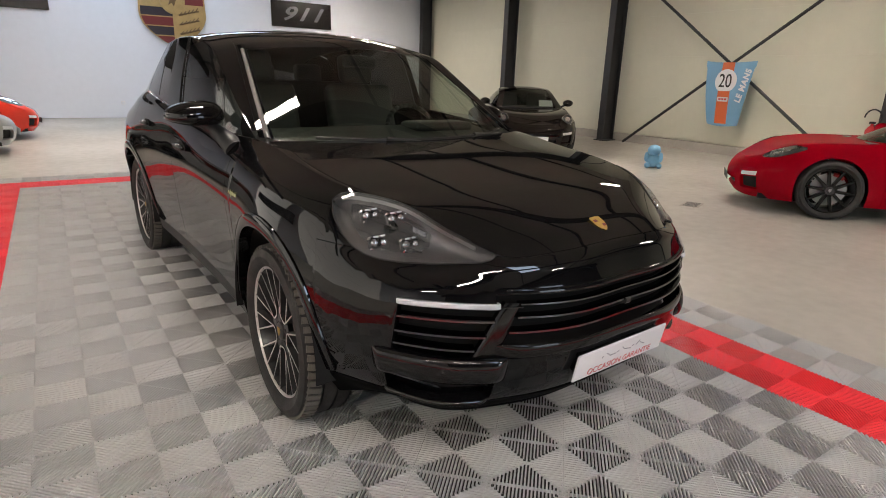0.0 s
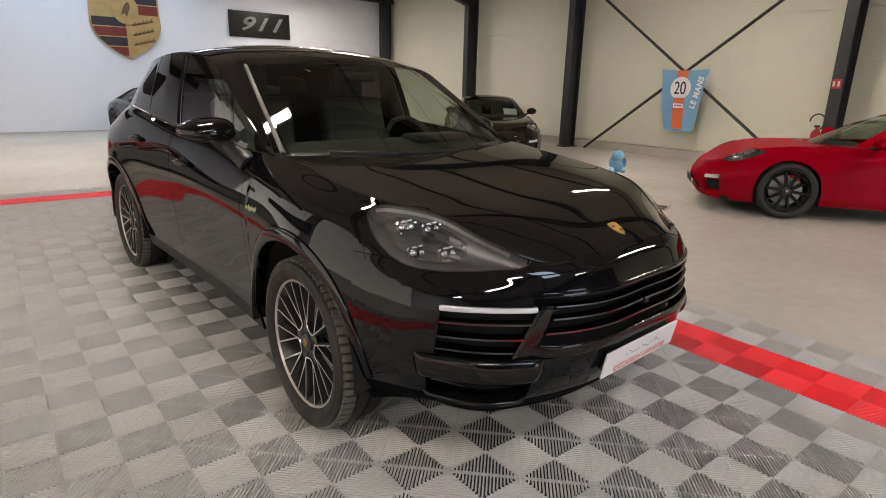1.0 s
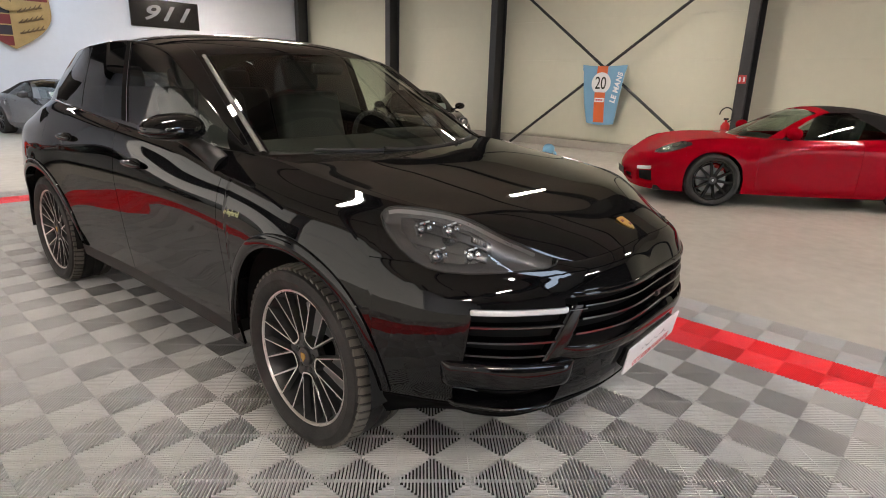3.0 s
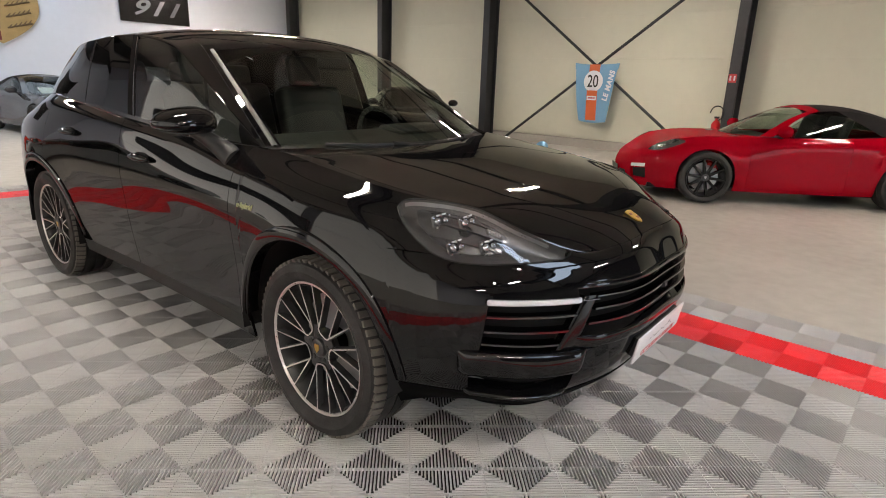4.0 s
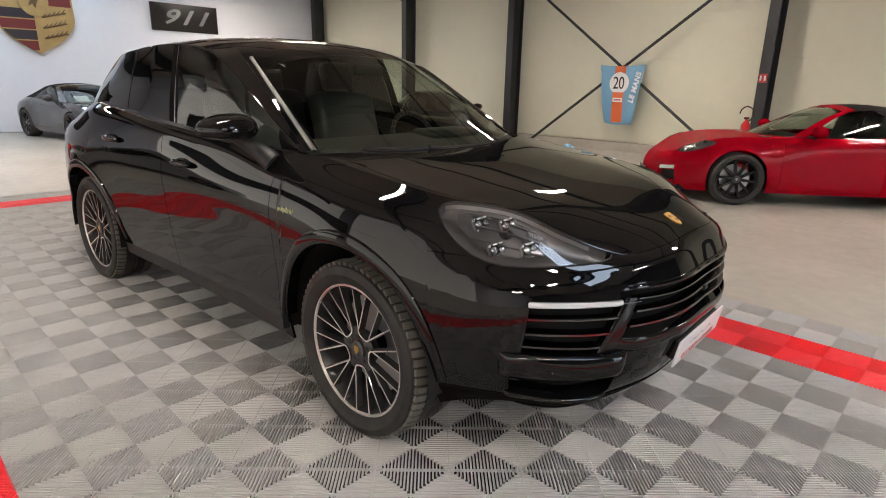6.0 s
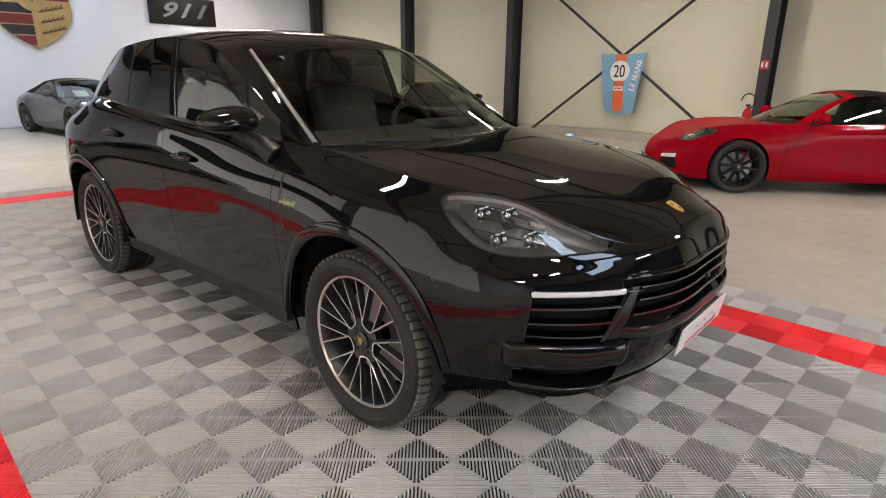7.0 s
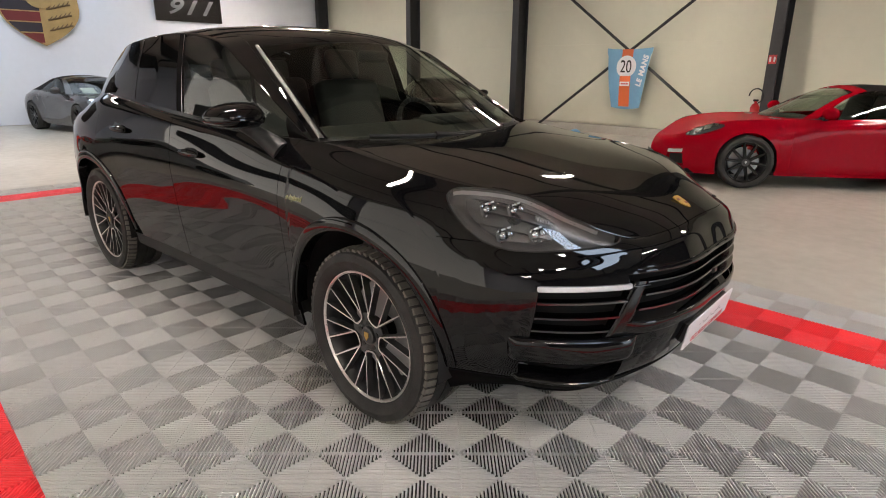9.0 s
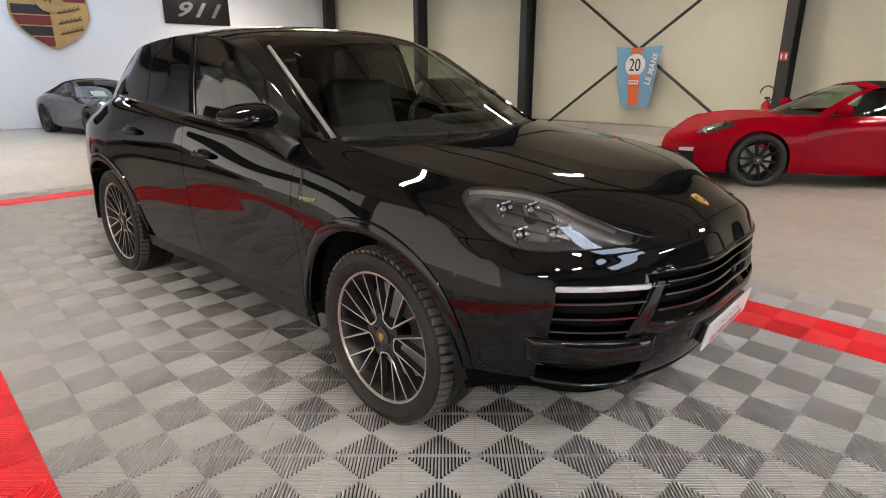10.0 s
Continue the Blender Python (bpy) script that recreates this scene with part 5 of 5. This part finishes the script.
            bmesh.ops.create_circle(bm, cap_ends=True, segments=20, radius=0.05, matrix=mm @ pose(0, 0, 0.052))
            part("reflector", bm, M["bulb"], hl)
            bm = bmesh.new()
            for i in range(24):
                a, c2 = 2 * math.pi * i / 24, 2 * math.pi * (i + 1) / 24
                add_tube(bm, mm @ Vector((0.1 * math.cos(a), 0.11 * math.sin(a), 0.0)), mm @ Vector((0.1 * math.cos(c2), 0.11 * math.sin(c2), 0.0)), 0.010, 6)
            part("lamp_ring", bm, M["chrome"], hl)
        skin_bar("turn_lamp", k, sgn * 1.8, sgn * 2.7, 1.93, 2.22, -0.004, 0.02, M["drl"], car, 10)
        mir = new("door_mirror")
        mir.parent, mir.matrix_local = car, pose(-sgn * 0.93, 1.86, 0.965)
        bm = bmesh.new()
        bmesh.ops.create_uvsphere(bm, u_segments=18, v_segments=12, radius=1.0, matrix=Matrix.Diagonal((0.115, 0.085, 0.075, 1)))
        part("housing", bm, P, mir, smooth=True)
        part("mirror_foot", box((0.12, 0.06, 0.04), pose(sgn * 0.10, 0.01, -0.06, 0, sgn * 25, 0), 0.012), M["satin_black"], mir)
        q = k.at(sgn * k.s_at(2.58), 3.1)[0]
        part("door_handle", box((0.03, 0.17, 0.028), pose(*q), 0.01, 2), P, car)
    # bonnet and tail decks between the two belt lines
    for name, s0, s1, crown in (("bonnet", 0.0, k.s_at(screen_edge, 4.0), 0.02), ("engine_lid", 10.2, 13.0, 0.03)):
        ss, bb_ = np.linspace(s0 + 1e-3, s1, 34), np.linspace(-1, 1, 21)
        e = k.at(ss, ss * 0 + 4.0)
        pts = np.stack([np.stack([e[:, 0] * b, e[:, 1] - (bow * np.clip((e[:, 1] - 1.1) / (screen_edge - 1.12), 0, 1) * (1 - b * b) if s0 < 1 else 0), e[:, 2] + (-0.045 * np.sin(np.pi * np.clip((e[:, 1] - 0.3) / 1.3, 0, 1)) if s0 < 1 else crown) * (1 - b**2)], 1) for b in bb_], 1)
        grid_mesh(name, pts, P, car)
    # glasshouse
    n = 57
    kn = np.arange(8.0)
    c_, e_ = spline_at(np.array(sp_mid_line), kn, np.linspace(0, 7, n)), spline_at(np.array(edge_line), kn, np.linspace(0, 7, n))

    def sheet(i0, i1, b0, b1, lift=0.0):
        rows, b = np.arange(i0, i1 + 1), np.linspace(b0, b1, 15)[None, :]
        return np.stack([-b * e_[rows, 1][:, None], c_[rows, 0][:, None] + (e_[rows, 0] - c_[rows, 0])[:, None] * np.abs(b) ** 2.4, c_[rows, 1][:, None] + (e_[rows, 2] - c_[rows, 1])[:, None] * np.abs(b) ** 2.6 + lift], -1)

    cover = M["canvas"] if top == "soft" else P
    grid_mesh("windscreen", sheet(1, 20, -pillar, pillar), M["glass_clear"], car)
    grid_mesh("screen_header", sheet(20, 23, -1, 1, 0.006), P, car)
    grid_mesh("soft_top" if top == "soft" else "roof", sheet(23, 46 if top == "soft" else 36, -1, 1), cover, car)
    grid_mesh("rear_window", sheet(46 if top == "soft" else 36, 56, -1, 1), cover if top == "soft" else M["glass_dark"], car)
    for sgn in (-1, 1):
        grid_mesh("screen_pillar", sheet(0, 23, pillar * sgn, 1.0 * sgn, 0.006), P, car)
        m = 50
        low_s = np.linspace(k.s_at(screen_edge - 0.02), k.s_at(4.0), m)
        lowc, ui = k.at(sgn * low_s, low_s * 0 + 4.0), np.linspace(0, 52, m)
        upc = np.stack([np.interp(ui, np.arange(n), e_[:, 1]) * -sgn, np.interp(ui, np.arange(n), e_[:, 0]), np.interp(ui, np.arange(n), e_[:, 2])], 1)

        def flank(u0, u1, t0, t1):
            u, t = np.linspace(u0, u1, 20), np.linspace(t0, t1, 8)[None, :, None]
            al = np.linspace(0, 1, m)
            lo, hi = (np.stack([np.interp(u, al, c[:, q]) for q in range(3)], 1)[:, None] for c in (lowc, upc))
            p = lo * (1 - t) + hi * t
            p[..., 0] += -sgn * 0.02 * np.sin(np.pi * t[..., 0])
            return p

        grid_mesh("side_glass", flank(0.08, 0.52, 0.03, 0.95), M["glass_clear"], car)
        grid_mesh("roof_flank", flank(0.52, 1.0, 0.0, 1.0), cover, car)
        grid_mesh("window_strip", flank(0.02, 0.55, 0.0, 0.035), M["gloss_black"], car)
    part("underbody", box((1.5, 3.9, 0.06), pose(0, 2.25, 0.19)), M["void"], car)
    part("cabin_floor", box((1.36, 1.6, 0.10), pose(0, 2.3, 0.45)), M["leather"], car)
    part("dashboard", box((1.2, 0.34, 0.14), pose(0, 1.88, 0.81), 0.05, 3), M["leather"], car, smooth=True)
    for x in (-0.35, 0.35):
        st = new("seat")
        st.parent, st.matrix_local = car, pose(x, 2.45, 0.45)
        part("cushion", box((0.46, 0.5, 0.14), pose(0, 0, 0.1), 0.05, 3), M["leather"], st, smooth=True)
        part("backrest", box((0.46, 0.14, 0.62), pose(0, 0.26, 0.40, -14), 0.05, 3), M["leather"], st, smooth=True)
    if sheet_at:
        part("price_sheet", box((0.30, 0.21, 0.003), pose(sheet_at, 1.66, 0.955, 35)), M["white"], car, "white paper price sheet behind the windscreen")
    part("wiper_panel", box((1.2, 0.10, 0.02), pose(0, 1.40, 0.862), 0.005, 1), M["satin_black"], car)
    part("sill_plate", box((0.46, 0.006, 0.10), pose(0, -0.02, 0.33, 8)), M["white"] if plate_white else M["satin_black"], car)
    return car


sports_car(pose(6.885, 2.22, -0.015, 0, 0, 214.8), "red_paint", "bright red soft-top sports car with black wheels on the concrete", "soft")
sports_car(pose(3.33, 12.63, -0.015, 0, 0, 8.3), "grey_paint", "grey sports car with black soft top by the white wall", "soft", sheet_at=-0.30)
sports_car(pose(7.29, 6.41, -0.015, 0, 0, -34.4), "brown_paint", "dark brown classic sports car with round chrome-ringed headlights", "hard", "round", plate_white=True, sheet_at=0.40)
sports_car(pose(-0.80, 12.75, -0.015, 0, 0, 98), "orange_red_paint", "orange-red sports car parked near the white end wall", "hard")
sports_car(pose(-1.10, 10.35, -0.015, 0, 0, 98), "silver_paint", "silver sports car parked beside the orange-red one", "hard", "round", plate_white=True)


# ---- things on the walls and small things on the floor ----
# racing bonnet hung on the crossing of the braces; its face looks west
HOOD_AT = Matrix(((0, 0, -1, 11.262), (-1, 0, 0, 5.0), (0, 1, 0, 1.30), (0, 0, 0, 1)))
hood_panel = thing("car_bonnet_sign", HOOD_AT, "light blue racing bonnet with orange stripe on the wall braces", "wall decoration")
n, rows = 21, []
for j in range(25):
    v = j / 24
    wide = 0.335 + 0.19 * v**0.8 + (0.02 if v > 0.9 else 0)
    y = -0.655 + 1.29 * v
    row = []
    for i in range(n):
        u = -1 + 2 * i / (n - 1)
        dip = -0.035 * (1 - u * u) if v > 0.9 else 0.0
        row.append((u * wide, y + dip * (v - 0.9) * 10 + (0.03 * (u * u - 1) if v < 0.08 else 0), 0.07 * (1 - u * u) + 0.05 * math.sin(v * 3.0)))
    rows.append(row)
P0 = np.array(rows)
back = P0.copy()
back[..., 2] -= 0.012
shell = np.concatenate([back[:, :1], P0, back[:, -1:]], 1)
grid_mesh("panel", shell, M["light_blue"], hood_panel)


def on_panel(u0, u1, v0, v1, lift, name, material, curve=0.0):
    us, vs = np.linspace(u0, u1, 12), np.linspace(v0, v1, 16)
    pts = []
    for v in vs:
        wide = 0.335 + 0.19 * v**0.8
        pts.append([(u, -0.655 + 1.29 * v, 0.07 * (1 - (u / wide) ** 2) + 0.05 * math.sin(v * 3.0) + lift) for u in us])
    return grid_mesh(name, np.array(pts), material, hood_panel)


on_panel(-0.13, 0.13, 0.02, 0.975, 0.004, "stripe", M["orange"])
disc_pts = []
for r in np.linspace(0.0005, 0.235, 8):
    ring = []
    for a in np.linspace(0, 2 * math.pi, 41):
        x, yy = r * math.cos(a), max(r * math.sin(a), -0.20) + 0.235
        v = (yy + 0.655) / 1.29
        wide = 0.335 + 0.19 * v**0.8
        ring.append((x, yy, 0.07 * (1 - (x / wide) ** 2) + 0.05 * math.sin(v * 3.0) + 0.008))
    disc_pts.append(ring)
grid_mesh("roundel", np.array(disc_pts), M["white"], hood_panel)
text_part("number", "20", 0.38, pose(0, 0.225, 0.128) @ Matrix.Diagonal((0.74, 1, 1, 1)), M["ink_black"], hood_panel, 0.004)
text_part("side_lettering", "LE MANS", 0.150, pose(0.385, 0.14, 0.106, 0, 24, 0) @ pose(0, 0, 0, 0, 0, 79), M["white"], hood_panel, 0.004, shear=0.15, space=1.15, bold=0.007)
on_panel(-0.115, 0.115, 0.37, 0.44, 0.009, "badge", M["white"])
for i in range(3):
    part("badge_bar", box((0.05, 0.035, 0.004), pose(-0.06 + 0.06 * i, -0.13, 0.125)), M["red_ink"], hood_panel)


def board(name, x0, x1, z0, z1, label):
    b = thing(name, pose((x0 + x1) / 2, 17.265, (z0 + z1) / 2), label, "sign")
    part("board", box((x1 - x0, 0.05, z1 - z0), None, 0.004, 1), M["sign_black"], b)
    return b


b = board("number_sign", 5.66, 7.67, 2.82, 3.60, "black rectangular sign board with silver slanted numerals")
text_part("numerals", "911", 0.58, pose(-0.02, -0.03, 0.0, 90, 0, 0) @ Matrix.Diagonal((1.45, 1, 1, 1)), M["sign_silver"], b, 0.006, shear=0.42, space=1.15, bold=0.012)
board("wall_board", -3.2, -0.25, 2.78, 3.55, "plain dark board high on the white wall")

# big shield on the end wall
sh = thing("wall_shield", pose(2.76, 17.24, 2.0), "large gold shield with red and black bands on the white wall", "wall decoration")


def shield_half(v):
    return 0.90 * (1 - max(0, (0.95 - v) / 0.95) ** 2.1) if v < 0.95 else 0.90 - 0.02 * math.sin((v - 0.95) * 2.6)


H = 2.25
lft = [(-shield_half(v), v) for v in np.linspace(0, H, 30)]
outline = lft + [(-x, v) for x, v in lft[::-1]]
part("backing", slab([p for i, p in enumerate(outline) if i == 0 or math.dist(p, outline[i - 1]) > 1e-4], 0, 0.07, pose(0, 0.03, 0, 90)), M["shield_gold"], sh)


def field(x_lo, x_hi, v0, v1, name, material, lift):
    """A band of the shield, clipped by its outline."""
    vs = np.linspace(v0, v1, 10)
    pts = [[(max(x_lo, -shield_half(v) * 0.955) + (min(x_hi, shield_half(v) * 0.955) - max(x_lo, -shield_half(v) * 0.955)) * t, -0.045 - lift, v) for t in np.linspace(0, 1, 6)] for v in vs]
    grid_mesh(name, np.array(pts), material, sh)


for i in range(4):
    field(-2, -0.02, 0.08 + 0.26 * i, 0.31 + 0.26 * i, "band", M["shield_red"] if i % 2 == 0 else M["shield_black"], 0.002)
for i in range(3):
    field(0.02, 2, 1.20 + 0.28 * i, 1.45 + 0.28 * i, "band", M["shield_red"] if i % 2 == 0 else M["shield_black"], 0.002)
for i in range(3):
    for j in range(5):
        a = bmesh.new()
        add_tube(a, (0.18 + 0.11 * j, -0.05, 0.40 + 0.26 * i + 0.03 * j), (0.25 + 0.11 * j, -0.05, 0.48 + 0.26 * i + 0.035 * j), 0.018, 6, 0.008)
        add_tube(a, (0.14 + 0.11 * j, -0.05, 0.39 + 0.26 * i + 0.03 * j), (0.26 + 0.11 * j, -0.05, 0.41 + 0.26 * i + 0.03 * j), 0.022, 6)
        part("relief", a, M["relief_brown"], sh)
inner = [(0.34 * math.cos(a), 0.40 * math.sin(a)) for a in np.linspace(0, 2 * math.pi, 25)[:-1]]
part("inner_shield", slab(inner, 0, 0.03, pose(0, -0.05, 1.32, 90)), M["shield_gold"], sh)
part("inner_relief", slab([(0.10, 0.20), (0.02, 0.16), (-0.06, 0.02), (-0.12, -0.16), (-0.02, -0.10), (0.03, -0.20), (0.08, -0.06), (0.13, 0.06)], 0, 0.02, pose(0, -0.08, 1.32, 90)), M["relief_brown"], sh)

# fire extinguisher and its sign on the column
ext = thing("fire_extinguisher", pose(11.10, 2.20, 0.44), "red fire extinguisher with a black hose hung beside the column", "extinguisher")
part("cylinder", lathe([(0, 0), (0, 0.07), (0.02, 0.085), (0.34, 0.085), (0.40, 0.05), (0.42, 0.025), (0.46, 0.025), (0.46, 0)], 24), M["extinguisher"], ext, smooth=True, sharp=50)
ext.children[0].matrix_local = pose(0, 0, 0, 0, -90, 0)
part("valve", box((0.05, 0.09, 0.04), pose(0, 0, 0.47), 0.008), M["ink_black"], ext)
part("bracket", box((0.14, 0.03, 0.06), pose(0.07, -0.06, 0.2)), M["ink_black"], ext)
bm = bmesh.new()
for i in range(22):
    a, c = math.pi * (0.0 + 1.45 * i / 22), math.pi * (0.0 + 1.45 * (i + 1) / 22)
    add_tube(bm, (0, 0.125 * math.cos(a) + 0.01, 0.55 + 0.14 * math.sin(a)), (0, 0.125 * math.cos(c) + 0.01, 0.55 + 0.14 * math.sin(c)), 0.012, 8)
part("hose", bm, M["ink_black"], ext)
sg = thing("safety_sign", pose(11.094, 2.03, 1.66), "small red fire safety sign on the steel column", "sign")
part("plate", box((0.006, 0.14, 0.16)), M["red_sign"], sg)
for y in (-0.035, 0.04):
    part("pictogram", box((0.004, 0.03, 0.09), pose(-0.004, y, 0)), M["white"], sg)

# seated blue toy, plain
toy = thing("blue_toy", pose(8.30, 4.42, -0.015, 0, 0, -50), "small pale blue plastic toy sitting on the floor", "toy")
bm = bmesh.new()
for x, y, z, rx, ry, rz in ((0, 0, 0.13, 0.12, 0.11, 0.13), (0, 0.0, 0.31, 0.115, 0.11, 0.10), (-0.10, -0.09, 0.05, 0.05, 0.09, 0.05), (0.10, -0.09, 0.05, 0.05, 0.09, 0.05), (-0.12, -0.02, 0.19, 0.04, 0.05, 0.09), (0.12, -0.02, 0.19, 0.04, 0.05, 0.09)):
    bmesh.ops.create_uvsphere(bm, u_segments=16, v_segments=10, radius=1.0, matrix=pose(x, y, z) @ Matrix.Diagonal((rx, ry, rz, 1)))
part("toy_body", bm, M["skin_blue"], toy, smooth=True)

drain = thing("floor_drain", pose(6.0, 2.11, -0.013, 0, 0, 20), "dark flat drain cover let into the concrete floor", "drain")
part("cover", box((0.34, 0.22, 0.006), None, 0.002, 1), M["plinth"], drain)
for i in range(7):
    part("slot", box((0.02, 0.16, 0.003), pose(-0.13 + 0.043 * i, 0, 0.0035)), M["steel"], drain)

socket = thing("wall_socket", pose(1.2, 17.285, 0.42), "small white wall socket low on the end wall", "socket")
part("plate", box((0.10, 0.02, 0.10), None, 0.006), M["white"], socket)
part("insert", box((0.06, 0.01, 0.06), pose(0, -0.012, 0), 0.004, 1), M["wall_paint"], socket)


# ---- clip-together ribbed floor tiles: four cells of slanting ribs in each, one object a tile ----
def tile_mesh(name, material, below, wide):
    verts, faces, mats = [], [], []
    cell, pitch = 0.2, 0.2828 / 21

    def bar(c, d, length, width, top, bottom):
        n = Vector((-d.y, d.x))
        i = len(verts)
        for e in (-0.5, 0.5):
            a = c + d * length * e
            for sx, z in ((-0.5, bottom), (-0.5, top - 0.0022), (-0.27, top), (0.27, top), (0.5, top - 0.0022), (0.5, bottom)):
                p = a + n * width * sx
                verts.append((p.x, p.y, z))
        for j in range(5):
            faces.append((i + j, i + j + 1, i + 7 + j, i + 6 + j))
            mats.append(0)

    for i in (-1, 0):
        for j in (-1, 0):
            mid = Vector(((i + 0.5) * cell, (j + 0.5) * cell))
            d = (Vector((1, -1)) if (i + j) % 2 else Vector((1, 1))).normalized()
            n = Vector((-d.y, d.x))
            for k in range(21):
                off = (k - 10) * pitch
                bar(mid + n * off, d, 2 * (0.1414 - abs(off)) - 0.0006, wide, 0.0, -0.0127)
            bar(mid, n, 0.275, 0.0038, -0.0008, -0.0127)
    # base sheet below the ribs; on grey tiles its colour carries the gaps' shade
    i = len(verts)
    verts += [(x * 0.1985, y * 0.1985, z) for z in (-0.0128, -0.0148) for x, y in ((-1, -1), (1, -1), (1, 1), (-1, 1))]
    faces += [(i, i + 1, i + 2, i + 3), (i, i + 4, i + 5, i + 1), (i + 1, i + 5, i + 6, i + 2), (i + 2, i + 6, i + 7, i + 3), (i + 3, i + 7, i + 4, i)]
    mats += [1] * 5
    me = bpy.data.meshes.new(name)
    me.from_pydata(verts, [], faces)
    me.materials.append(material)
    me.materials.append(below)
    me.polygons.foreach_set("material_index", mats)
    return me


pad = tagged(new("floor_pad"), "ribbed grey clip-together floor tiles framed by a red band", "floor tiles", kind="structure")
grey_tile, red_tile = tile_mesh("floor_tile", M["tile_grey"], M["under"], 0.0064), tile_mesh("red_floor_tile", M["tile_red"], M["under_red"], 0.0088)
for i in range(12):
    for j in range(25):
        x, y = -1.6 + 0.4 * i, -2.6 + 0.4 * j
        on_band = (i in (1, 10) and 1 <= j <= 23) or (j in (1, 23) and 1 <= i <= 10)
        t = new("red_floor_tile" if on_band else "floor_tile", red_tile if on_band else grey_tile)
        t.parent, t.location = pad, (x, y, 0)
